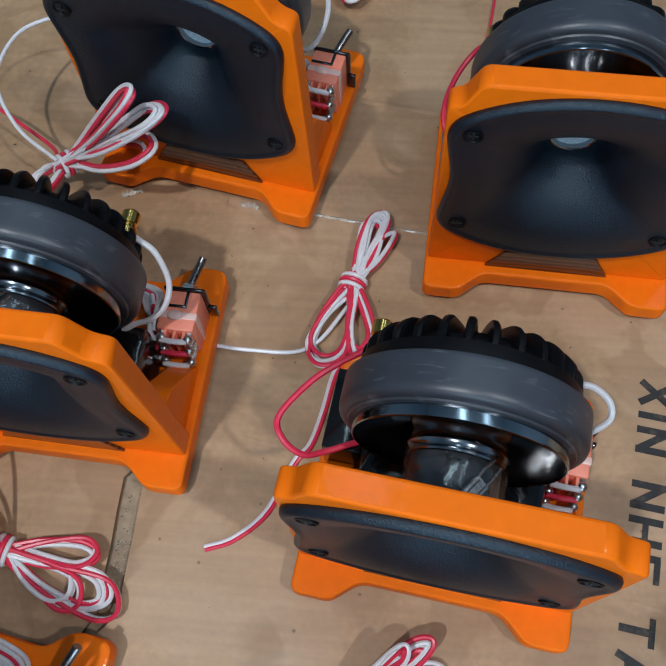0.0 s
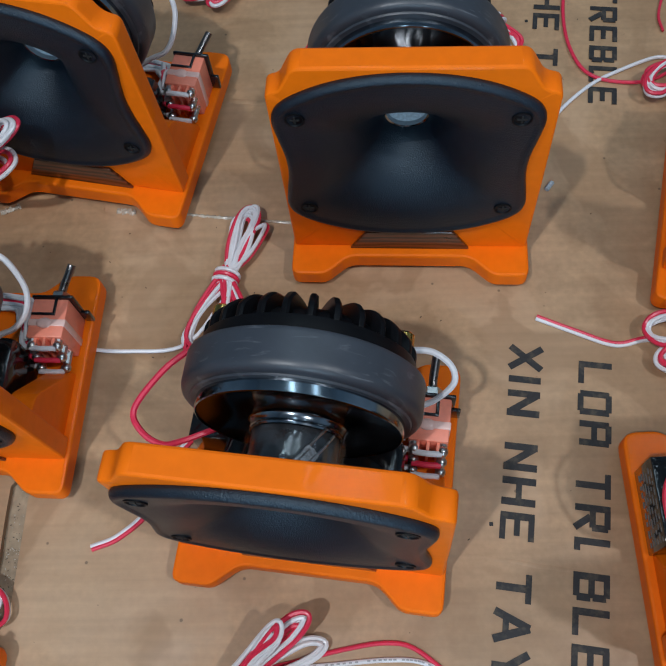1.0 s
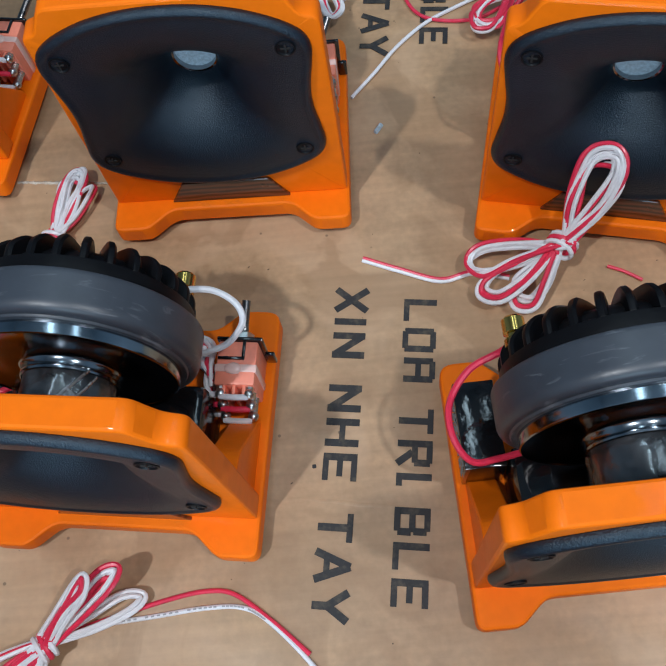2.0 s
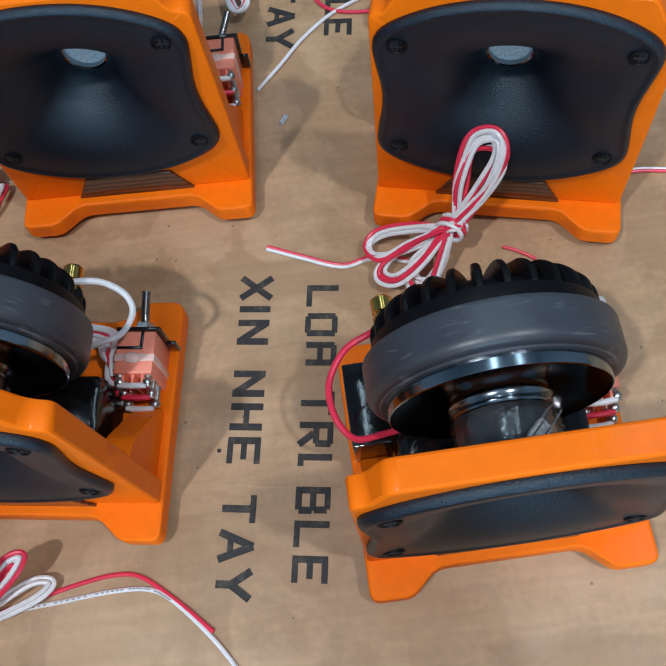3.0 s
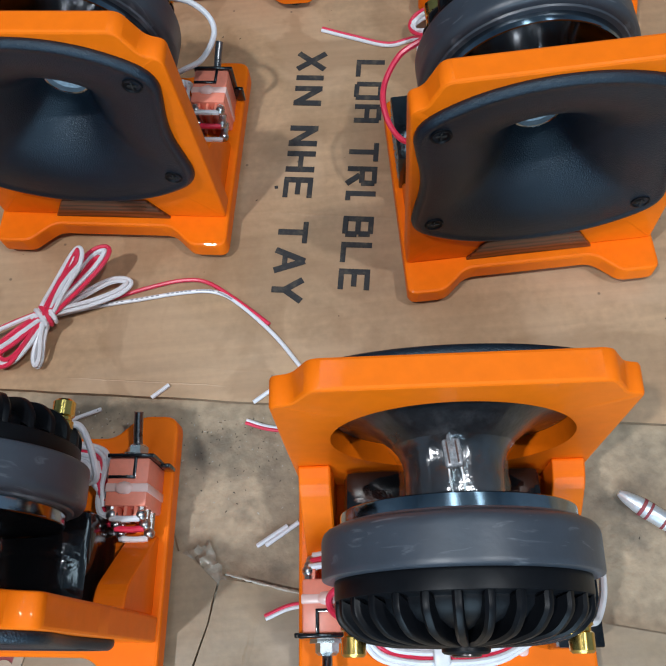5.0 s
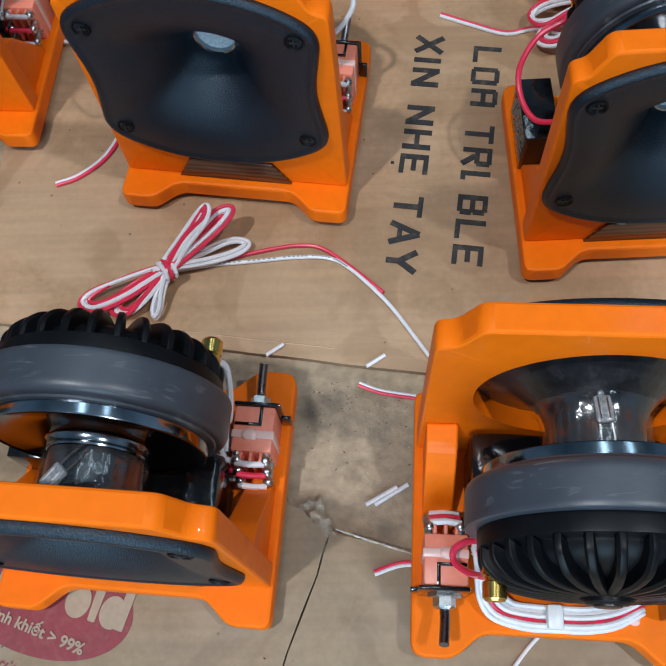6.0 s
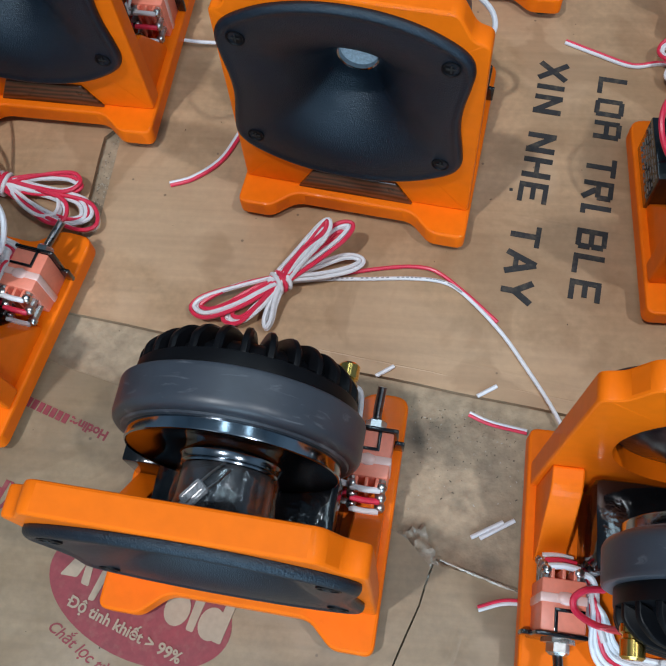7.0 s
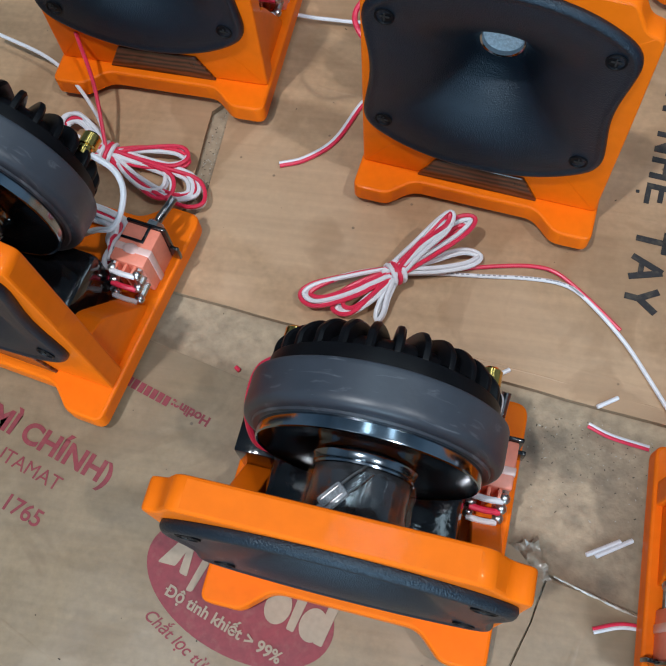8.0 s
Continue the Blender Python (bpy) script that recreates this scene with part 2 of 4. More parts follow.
    bp = nt.nodes.new("ShaderNodeBump")
    bp.inputs["Strength"].default_value, bp.inputs["Distance"].default_value = 0.6, 0.006
    nt.links.new(wv.outputs[0], bp.inputs["Height"])
    nt.links.new(old.outputs[0], bp.inputs["Normal"])
    nt.links.new(bp.outputs[0], b.inputs["Normal"])
    return m


def film_material():
    m = bpy.data.materials.new("clear_tape")
    m.use_nodes = True
    nt = m.node_tree
    nt.nodes.remove(nt.nodes["Principled BSDF"])
    clear, gloss, mix = nt.nodes.new("ShaderNodeBsdfTransparent"), nt.nodes.new("ShaderNodeBsdfGlossy"), nt.nodes.new("ShaderNodeMixShader")
    gloss.inputs["Roughness"].default_value, mix.inputs[0].default_value = 0.16, 0.14
    co, n, bp = nt.nodes.new("ShaderNodeTexCoord"), nt.nodes.new("ShaderNodeTexNoise"), nt.nodes.new("ShaderNodeBump")
    n.inputs["Scale"].default_value, n.inputs["Detail"].default_value = 260.0, 3
    bp.inputs["Strength"].default_value, bp.inputs["Distance"].default_value = 0.4, 0.001
    nt.links.new(co.outputs["Object"], n.inputs["Vector"])
    nt.links.new(n.outputs[0], bp.inputs["Height"])
    nt.links.new(bp.outputs[0], gloss.inputs["Normal"])
    nt.links.new(clear.outputs[0], mix.inputs[1])
    nt.links.new(gloss.outputs[0], mix.inputs[2])
    nt.links.new(mix.outputs[0], nt.nodes["Material Output"].inputs[0])
    return m


# the cool light's blue sheen is put into the horn's specular tint
M["horn"].node_tree.nodes["Principled BSDF"].inputs["Specular Tint"].default_value = (0.72, 0.88, 1.0, 1)
M["film"] = film_material()
M["wood"] = wood_material()
M["card"] = sheet_material("kraft_card", (0.434, 0.268, 0.149), 0.12)
M["card_red"] = sheet_material("printed_kraft_card", (0.262, 0.181, 0.105), 0.3)
M["card_edge"] = material("card_edge", (0.26, 0.17, 0.10), 0.8, vary=0.2, scale=200)
M["concrete"] = material("dirty_concrete", (0.36, 0.267, 0.176), 0.8, vary=0.25, scale=40, bump=0.8, bump_scale=260, spots=0.75, spot_colour=(0.14, 0.11, 0.08), spot_scale=32)


# ---- mesh helpers (millimetres in, metres out where said) ----
def part(name, bm, mat, parent=None, label="", smooth=True):
    mesh = bm if isinstance(bm, bpy.types.Mesh) else bpy.data.meshes.new(name)
    if not isinstance(bm, bpy.types.Mesh):
        bmesh.ops.recalc_face_normals(bm, faces=bm.faces)
        bm.to_mesh(mesh)
        bm.free()
        if smooth:
            for p in mesh.polygons:
                p.use_smooth = True
            mesh.set_sharp_from_angle(angle=radians(38))
        mesh.materials.append(mat)
    ob = new(name, mesh)
    ob.parent = parent
    return tagged(ob, label)


def box(x0, x1, y0, y1, z0, z1, bevel=0.0, bm=None):
    own = bmesh.new()
    made = bmesh.ops.create_cube(own, size=1)["verts"]
    for v in made:
        v.co = Vector(((x0 + x1) / 2 + v.co.x * (x1 - x0), (y0 + y1) / 2 + v.co.y * (y1 - y0), (z0 + z1) / 2 + v.co.z * (z1 - z0)))
    if bevel:
        bmesh.ops.bevel(own, geom=own.edges[:], offset=bevel, segments=2, affect="EDGES", profile=0.5)
    if bm is None:
        return own
    tmp = bpy.data.meshes.new("tmp")
    own.to_mesh(tmp)
    own.free()
    bm.from_mesh(tmp)
    bpy.data.meshes.remove(tmp)
    return bm


def rounded(points, radius, steps=5):
    """A closed outline with its corners rounded; radius is one number or one for each corner."""
    out, n = [], len(points)
    for i, p in enumerate(points):
        r = radius[i] if isinstance(radius, (list, tuple)) else radius
        a, b, c = Vector(points[i - 1]), Vector(p), Vector(points[(i + 1) % n])
        u, v = (a - b), (c - b)
        r = min(r, u.length * 0.45, v.length * 0.45)
        s, e = b + u.normalized() * r, b + v.normalized() * r
        for k in range(steps + 1):
            t = k / steps
            out.append(((1 - t) ** 2 * s + 2 * t * (1 - t) * b + t * t * e)[:])
    return out


def slab(outline, z0, z1, bevel=0.0, bm=None, axis="z"):
    """A flat piece from a closed 2D outline between two heights, with chamfered rims."""
    bm = bm or bmesh.new()
    n = len(outline)
    cx, cy = sum(p[0] for p in outline) / n, sum(p[1] for p in outline) / n

    def inset(k):
        res = []
        for i in range(n):
            a, b, c = (Vector(outline[j % n]) for j in (i - 1, i, i + 1))
            d = (c - a)
            nrm = Vector((-d.y, d.x)).normalized() if d.length > 1e-9 else Vector((0, 0))
            res.append(b + nrm * k)
        return res
    area = sum(outline[i - 1][0] * outline[i][1] - outline[i][0] * outline[i - 1][1] for i in range(n))
    sign = 1 if area > 0 else -1
    rings = [(z0, bevel), (z0 + bevel, 0), (z1 - bevel, 0), (z1 - bevel * 0.3, bevel * 0.3), (z1, bevel)] if bevel else [(z0, 0), (z1, 0)]
    loops = []
    for z, k in rings:
        pts = inset(k * sign) if k else [Vector(p) for p in outline]
        loops.append([bm.verts.new((p.x, p.y, z) if axis == "z" else (p.x, z, p.y)) for p in pts])
    for lo, hi in zip(loops, loops[1:]):
        for i in range(n):
            bm.faces.new((lo[i - 1], lo[i], hi[i], hi[i - 1]))
    bm.faces.new(loops[0])
    bm.faces.new(loops[-1])
    return bm


def lathe(profile, cx=0.0, cz=0.0, n=64, bm=None, cap=True):
    """Turns a profile of (radius, y) round the y axis through (cx, cz)."""
    bm = bm or bmesh.new()
    loops = []
    for r, y in profile:
        loops.append([bm.verts.new((cx + r * math.cos(2 * math.pi * i / n), y, cz + r * math.sin(2 * math.pi * i / n))) for i in range(n)])
    for lo, hi in zip(loops, loops[1:]):
        for i in range(n):
            bm.faces.new((lo[i - 1], lo[i], hi[i], hi[i - 1]))
    if cap:
        bm.faces.new(loops[0])
        bm.faces.new(loops[-1])
    return bm


def smooth_path(points, step=6, closed=False):
    pts = [Vector(p) for p in points]
    out, n = [], len(pts)
    for i in range(n - (0 if closed else 1)):
        p1, p2 = pts[i], pts[(i + 1) % n]
        p0 = pts[i - 1] if (i or closed) else p1 * 2 - p2
        p3 = pts[(i + 2) % n] if (closed or i + 2 < n) else p2 * 2 - p1
        for k in range(step):
            t = k / step
            out.append(0.5 * ((2 * p1) + (p2 - p0) * t + (2 * p0 - 5 * p1 + 4 * p2 - p3) * t * t + (3 * p1 - p0 - 3 * p2 + p3) * t ** 3))
    if not closed:
        out.append(pts[-1])
    return out


def tube(path, r, bm=None, sides=8, closed=False):
    bm = bm or bmesh.new()
    loops, n = [], len(path)
    up = Vector((0, 0, 1))
    for i, p in enumerate(path):
        a = path[i - 1] if (i or closed) else p
        b = path[(i + 1) % n] if (closed or i + 1 < n) else p
        d = (b - a).normalized() if (b - a).length > 1e-9 else Vector((1, 0, 0))
        s = d.cross(up)
        s = s.normalized() if s.length > 0.05 else d.cross(Vector((1, 0, 0))).normalized()
        u = s.cross(d)
        loops.append([bm.verts.new(p + r * (math.cos(2 * math.pi * k / sides) * s + math.sin(2 * math.pi * k / sides) * u)) for k in range(sides)])
    pairs = list(zip(loops, loops[1:])) + ([(loops[-1], loops[0])] if closed else [])
    for lo, hi in pairs:
        for k in range(sides):
            bm.faces.new((lo[k - 1], lo[k], hi[k], hi[k - 1]))
    if not closed:
        bm.faces.new(loops[0])
        bm.faces.new(loops[-1])
    return bm


def rod(a, b, r, bm=None, sides=12):
    return tube([Vector(a), Vector(b)], r, bm, sides)


# ---- room shell: walls and ceiling are unseen, assumed, tinted blue to cool bounced light ----
def shell(name, x0, x1, y0, y1, z0, z1, mat, label, category):
    return tagged(part(name, box(x0, x1, y0, y1, z0, z1), mat, smooth=False), label, category, kind="structure")


shell("floor", -1.7, 2.1, -1.8, 2.2, -0.10, -0.0035, M["concrete"], "dirty grey-brown concrete floor with dust and stains", "floor")
shell("wall_north", -1.7, 2.1, 2.2, 2.3, -0.10, 2.6, M["wall"], "assumed unseen wall, pale blue to cool the bounced light", "wall")
south = box(-1.7, -0.40, -1.9, -1.8, -0.10, 2.6)
box(0.90, 2.1, -1.9, -1.8, -0.10, 2.6, 0, south)
box(-0.40, 0.90, -1.9, -1.8, 2.0, 2.6, 0, south)
tagged(part("wall_south", south, M["wall"], smooth=False), "unseen pale blue wall, assumed together with its open doorway", "wall", kind="structure")
shell("wall_west", -1.8, -1.7, -1.9, 2.3, -0.10, 2.6, M["wall"], "assumed unseen wall, pale blue to cool the bounced light", "wall")
shell("wall_east", 2.1, 2.2, -1.9, 2.3, -0.10, 2.6, M["wall"], "assumed unseen wall, pale blue to cool the bounced light", "wall")
shell("ceiling", -1.8, 2.2, -1.9, 2.3, 2.6, 2.7, M["ceiling"], "assumed unseen ceiling, blue-grey to cool the bounced light", "ceiling")

# housings of the lamps overhead
for where, sx, sy, watts, colour in LAMPS:
    x, y, z = where
    fixture = tagged(new("ceiling_lamp"), "white enamel tube lamp housing hanging overhead", "lamp", "lamps overhead")
    fixture.location = (x, y, z)
    part("housing", box(-sx / 2 - 0.02, sx / 2 + 0.02, -sy / 2 - 0.02, sy / 2 + 0.02, 0.008, 0.05, 0.006), M["fixture"], fixture)
    part("stem", rod((0, 0, 0.05), (0, 0, 2.6 - z), 0.006), M["fixture"], fixture)


# ---- card sheets on the floor ----
def sheet(points, mat, label, seed, z=0.0, thick=0.003):
    rng = random.Random(seed)
    edge = []
    n = len(points)
    for i in range(n):
        a, b = Vector(points[i]), Vector(points[(i + 1) % n])
        k = max(2, int((b - a).length / 0.012))
        side = Vector((-(b - a).y, (b - a).x)).normalized()
        for j in range(k):
            w = rng.uniform(-0.0002, 0.0002) if j else 0
            edge.append((a.lerp(b, j / k) + side * w)[:])
    bm = slab(edge, z - thick, z)
    ob = part("cardboard_sheet", bm, mat, smooth=False)
    ob.data.materials.append(M["card_edge"])
    for p in ob.data.polygons:
        if abs(p.normal.z) < 0.5:
            p.material_index = 1
    return tagged(ob, label, "cardboard", "flattened cardboard on the floor")


sheet([(0.048, 0.2320), (0.78, 0.1245), (0.82, 0.363), (0.1402, 0.4552), (0.1300, 0.335), (0.1225, 0.318), (0.1215, 0.264), (0.107, 0.2475), (0.050, 0.2555)], M["card"], "flattened brown cardboard with black stencilled words", 1)
sheet([(0.1395, 0.4530), (0.82, 0.3600), (0.90, 0.92), (0.19, 0.99)], M["card"], "flattened brown cardboard with the same black stencilled words", 2, -0.0003, 0.0027)
sheet([(-0.55, 0.316), (0.0470, 0.2325), (0.0490, 0.2565), (0.105, 0.2495), (0.1130, 0.264), (0.1140, 0.318), (0.1294, 0.335), (0.1412, 0.4550), (-0.53, 0.5475)], M["card"], "scuffed brown cardboard under the stands", 3, -0.0003, 0.0027)
sheet([(-0.53, 0.5461), (0.1404, 0.4536), (0.1910, 0.99), (-0.48, 1.08)], M["card"], "plain brown cardboard, stained and creased", 4, -0.0006, 0.0025)
sheet([(-0.55, 0.292), (0.113, 0.198), (0.158, 0.186), (0.262, 0.160), (0.268, 0.137), (0.2745, 0.133), (0.2835, 0.1235), (0.2795, 0.109), (0.2685, 0.081), (0.2480, 0.01), (0.236, -0.45), (-0.62, -0.40)],
      M["card_red"], "greyish brown cardboard box flap with dull red printing", 5)
sheet([(0.2847, 0.1247), (0.302, 0.1215), (0.33, 0.1145), (0.42, 0.100), (0.46, 0.09), (0.44, -0.45), (0.240, -0.45), (0.2486, 0.01), (0.2691, 0.081), (0.2801, 0.109)], M["card_red"],
      "creased brown cardboard with a folded corner", 6)


def crease(a, b, parent, high=0.00035, wide=0.0016):
    a, b = Vector((*a, 0)), Vector((*b, 0))
    d = (b - a).normalized()
    n = Vector((-d.y, d.x, 0)) * wide
    bm, rows = bmesh.new(), []
    for i in range(25):
        p = a.lerp(b, i / 24) + n * 0.35 * noise.noise(Vector((i * 0.7, a.x * 50, 0)))
        h = high * (0.5 + 0.5 * abs(noise.noise(Vector((i * 0.9, a.y * 50, 3))))) * math.sin(math.pi * (i + 0.3) / 24.6)
        rows.append([bm.verts.new(p + n - Vector((0, 0, 0.0002))), bm.verts.new(p + Vector((0, 0, h))), bm.verts.new(p - n - Vector((0, 0, 0.0002)))])
    for lo, hi in zip(rows, rows[1:]):
        for k in (0, 1):
            bm.faces.new((lo[k], lo[k + 1], hi[k + 1], hi[k]))
    return part("crease", bm, parent.data.materials[0], parent)


boards = [o for o in scene.objects if o.name.startswith("cardboard_sheet")]
crease((0.285, 0.2895), (0.405, 0.2690), boards[0])
crease((0.205, 0.2155), (0.300, 0.2015), boards[0], 0.0003, 0.0008)
crease((0.300, 0.2012), (0.420, 0.1835), boards[0], 0.0003, 0.0008)
crease((0.150, 0.3400), (0.205, 0.3320), boards[0])
crease((0.250, 0.2170), (0.390, 0.1930), boards[0], 0.00025)
crease((0.175, 0.5200), (0.255, 0.5080), boards[1])
crease((0.060, 0.0900), (0.125, 0.0600), boards[4])
crease((0.300, 0.1150), (0.283, 0.0600), boards[5], 0.0006, 0.0022)
crease((0.318, 0.1120), (0.330, 0.0500), boards[5], 0.0005, 0.002)


# ---- writing ----
GLYPHS = {  # strokes on a 4 x 6 grid, bars 1 wide
    "X": [(0.3, 0, 3.7, 6), (3.7, 0, 0.3, 6)], "I": [(2, 0, 2, 6)], "N": [(0.5, 0, 0.5, 6), (0.5, 5.6, 3.5, 0.4), (3.5, 0, 3.5, 6)],
    "H": [(0.5, 0, 0.5, 6), (3.5, 0, 3.5, 6), (0.5, 3, 3.5, 3)], "E": [(0.5, 0, 0.5, 6), (0.5, 0.5, 3.8, 0.5), (0.5, 3, 3.2, 3), (0.5, 5.5, 3.8, 5.5)],
    "T": [(2, 0, 2, 6), (0.1, 5.5, 3.9, 5.5)], "A": [(0.2, 0, 2, 6), (3.8, 0, 2, 6), (0.9, 2, 3.1, 2)], "Y": [(2, 0, 2, 2.8), (2, 2.6, 0.2, 6), (2, 2.6, 3.8, 6)],
    "L": [(0.5, 0, 0.5, 6), (0.5, 0.5, 3.8, 0.5)], "O": [(0.5, 0.4, 0.5, 5.6), (3.5, 0.4, 3.5, 5.6), (0.6, 0.5, 3.4, 0.5), (0.6, 5.5, 3.4, 5.5)],
    "R": [(0.5, 0, 0.5, 6), (0.5, 5.5, 3.4, 5.5), (3.4, 5.6, 3.4, 2.9), (0.5, 3, 3.4, 3), (1.8, 2.6, 3.6, 0)],
    "B": [(0.5, 0, 0.5, 6), (0.5, 5.5, 3.3, 5.5), (3.4, 5.4, 3.4, 3.2), (0.5, 3, 3.5, 3), (3.5, 2.8, 3.5, 0.6), (0.5, 0.5, 3.4, 0.5)],
    "e": [(0.5, 0, 0.5, 6), (0.5, 0.5, 1.9, 0.5)],   # worn E
    "o": [(0.5, 0.4, 0.5, 5.6), (3.5, 0.4, 3.5, 5.6), (0.6, 3, 3.4, 3), (0.6, 5.5, 3.4, 5.5)],
}


def stencil(text, start, along, height, pitch, gaps, label, dots=()):
    """Block letters on the card; start is the foot of the first letter, along the way it reads."""
    d = Vector(along).normalized()
    u = Vector((-d.y, d.x))
    root = tagged(new("stencil_lettering"), label, "lettering", "black stencilled words")
    root.location = (start[0], start[1], 0.0001)
    pos = 0.0
    for i, ch in enumerate(text):
        if ch == " ":
            pos += gaps
            continue
        k = height / 6
        kx = pitch * 0.80 / 4
        bm = bmesh.new()
        for x0, y0, x1, y1 in GLYPHS[ch]:
            x0, x1 = ((x0 - 2) * (0 if ch == "I" else 1) + (0.5 if ch == "I" else 2) for x0 in (x0, x1))
            a = d * (pos + x0 * kx) + u * (y0 * k)
            b = d * (pos + x1 * kx) + u * (y1 * k)
            s = (b - a).normalized()
            w = Vector((-s.y, s.x)) * 0.5 * (kx if abs(s.dot(d)) < 0.8 else k) * 1.02
            vs = [bm.verts.new((*(p + o), 0)) for p, o in ((a, w), (b, w), (b, -w), (a, -w))]
            top = [bm.verts.new((v.co.x, v.co.y, 0.00012 + 0.00002 * len(bm.faces))) for v in vs]
            bm.faces.new(top)
            for j in range(4):
                bm.faces.new((vs[j - 1], vs[j], top[j], top[j - 1]))
        part("letter", bm, M["ink"], root, smooth=False)
        if i in dots:
            a = d * (pos + 2 * kx) - u * (k * 1.5)
            part("letter", slab(rounded([(a.x - 0.0008, a.y - 0.0008), (a.x + 0.0008, a.y - 0.0008), (a.x + 0.0008, a.y + 0.0008), (a.x - 0.0008, a.y + 0.0008)], 0.0003, 2), 0, 0.0001), M["ink"], root, smooth=False)
        pos += pitch * (0.45 if ch == "I" else 1.0)
    return root


WAY = (-0.0195, -0.131)
for dx, dy in ((0, 0), (0.040, 0.2605)):
    stencil("XIN NHE TAY", (0.3287 + dx, 0.3755 + dy), WAY, 0.0135, 0.0144, 0.0089, "black stencilled words XIN NHẸ TAY on brown cardboard", dots=(6,))
    stencil("LOo TReBLE" if dx == 0 else "LOo TREBLE", (0.3568 + dx, 0.3668 + dy), WAY, 0.0138, 0.0133, 0.0085, "black stencilled words LOA TREBLE on brown cardboard")


def print_line(text, start, along, size, mat, label, bold=0.0, shear=0.0):
    d = Vector(along).normalized()
    cu = bpy.data.curves.new("words", "FONT")
    cu.body, cu.size, cu.offset, cu.shear = text, size, bold, shear
    cu.extrude = 0.00005
    tmp = bpy.data.objects.new("words", cu)
    scene.collection.objects.link(tmp)
    deps = bpy.context.evaluated_depsgraph_get()
    mesh = bpy.data.meshes.new_from_object(tmp.evaluated_get(deps))
    bpy.data.objects.remove(tmp)
    mesh.materials.clear()
    mesh.materials.append(mat)
    ob = new("printed_line", mesh)
    ob.location = (start[0], start[1], 0.00015 if mat is not M["pale_ink"] else 0.0008)
    ob.rotation_euler = (0, 0, math.atan2(d.y, d.x))
    return tagged(ob, label, "printing", "red printing on cardboard")


RED = (0.94, -0.34)
print_line("(MÌ CHÍNH)", (0.0500, 0.1545), (0.053, -0.0178), 0.0125, M["red_ink"], "dull red printed words (MÌ CHÍNH) on cardboard", 0.0004)
print_line("ELUTAMAT", (0.0515, 0.1425), (0.053, -0.0178), 0.0084, M["red_ink"], "thin dull red printed word ELUTAMAT on cardboard")
print_line("1765", (0.0700, 0.1200), (0.053, -0.0178), 0.0095, M["red_ink"], "dull red printed number 1765 on cardboard", 0.00012)
print_line("Hotline:", (0.1468, 0.1675), (-0.035, 0.0125), 0.0057, M["red_ink"], "small dull red upside-down word Hotline on cardboard", 0.0002)
bars = tagged(new("printed_number"), "small dull red number bars printed on cardboard", "printing", "red printing on cardboard")
bars.location = (0.1285, 0.1742, 0.0001)
bars.rotation_euler = (0, 0, math.atan2(0.0125, -0.035))
for i in range(7):
    part("bar", box(i * 0.0031, i * 0.0031 + 0.0024, 0.0002, 0.0045, 0, 0.0002), M["red_ink"], bars, smooth=False)


def red_seal():
    root = tagged(new("red_oval_print"), "dull red oval emblem with pale shapes printed on cardboard", "printing", "red printing on cardboard")
    root.location, root.rotation_euler = (0.1710, 0.0990, 0.0001), (0, 0, radians(-17))
    a, b = 0.0392, 0.0222
    part("oval", slab([(-0.0006 + a * math.cos(t * math.pi / 36) + 0.05 * b * math.sin(t * math.pi / 36), 0.0040 + b * math.sin(t * math.pi / 36) - 0.05 * a * math.cos(t * math.pi / 36)) for t in range(72)], 0, 0.0002), M["red_ink"], root, smooth=False)
    z0, z1 = 0.0002, 0.0005
    shapes = [rounded([(-0.034, 0.000), (-0.027, 0.0015), (-0.0245, 0.0145), (-0.0285, 0.0145)], 0.001),
              rounded([(-0.0245, 0.000), (-0.021, 0.0), (-0.0245, 0.0145), (-0.027, 0.0145)], 0.001),
              rounded([(-0.019, -0.0045), (-0.0165, -0.004), (-0.0155, 0.009), (-0.0185, 0.009)], 0.001),
              rounded([(0.0215, 0.0), (0.0245, 0.0), (0.0245, 0.0165), (0.0205, 0.0165)], 0.0008)]
    for k, s in enumerate(shapes):
        part("pale_shape", slab(s, z0, z1 + 0.00004 * k), M["pale_ink"], root, "bare card-coloured shape", smooth=False)
    for cx, rx, ry in ((0.0155, 0.0050, 0.0062), (0.0300, 0.0050, 0.0062)):
        part("pale_shape", slab([(cx + rx * math.cos(k * math.pi / 14), 0.0055 + ry * math.sin(k * math.pi / 14)) for k in range(28)], z0, z1 + 0.0002), M["pale_ink"], root, smooth=False)
    part("pale_shape", slab(rounded([(0.0325, 0.0), (0.0362, 0.0), (0.0362, 0.0185), (0.0325, 0.0185)], 0.0008), z0, z1 + 0.0003), M["pale_ink"], root, smooth=False)


red_seal()
dd = print_line("D\u1ed9 tinh khiết > 99%", (0.1438, 0.0978), (0.94, -0.35), 0.0060, M["pale_ink"], "pale printed words Độ tinh khiết on the red emblem", 0.00015)
part("stroke", box(-0.0004, 0.0020, 0.0018, 0.0024, -0.00003, 0.00012), M["pale_ink"], dd, smooth=False)
print_line("Chắt lọc từ thi", (0.1376, 0.0888), (0.86, -0.51), 0.0061, M["red_ink"], "dull red slanted printed words Chắt lọc từ thi", 0.00007, 0.3)


# ---- the speaker on its stand ----
TOP = 0.0135                  # upper side of the base


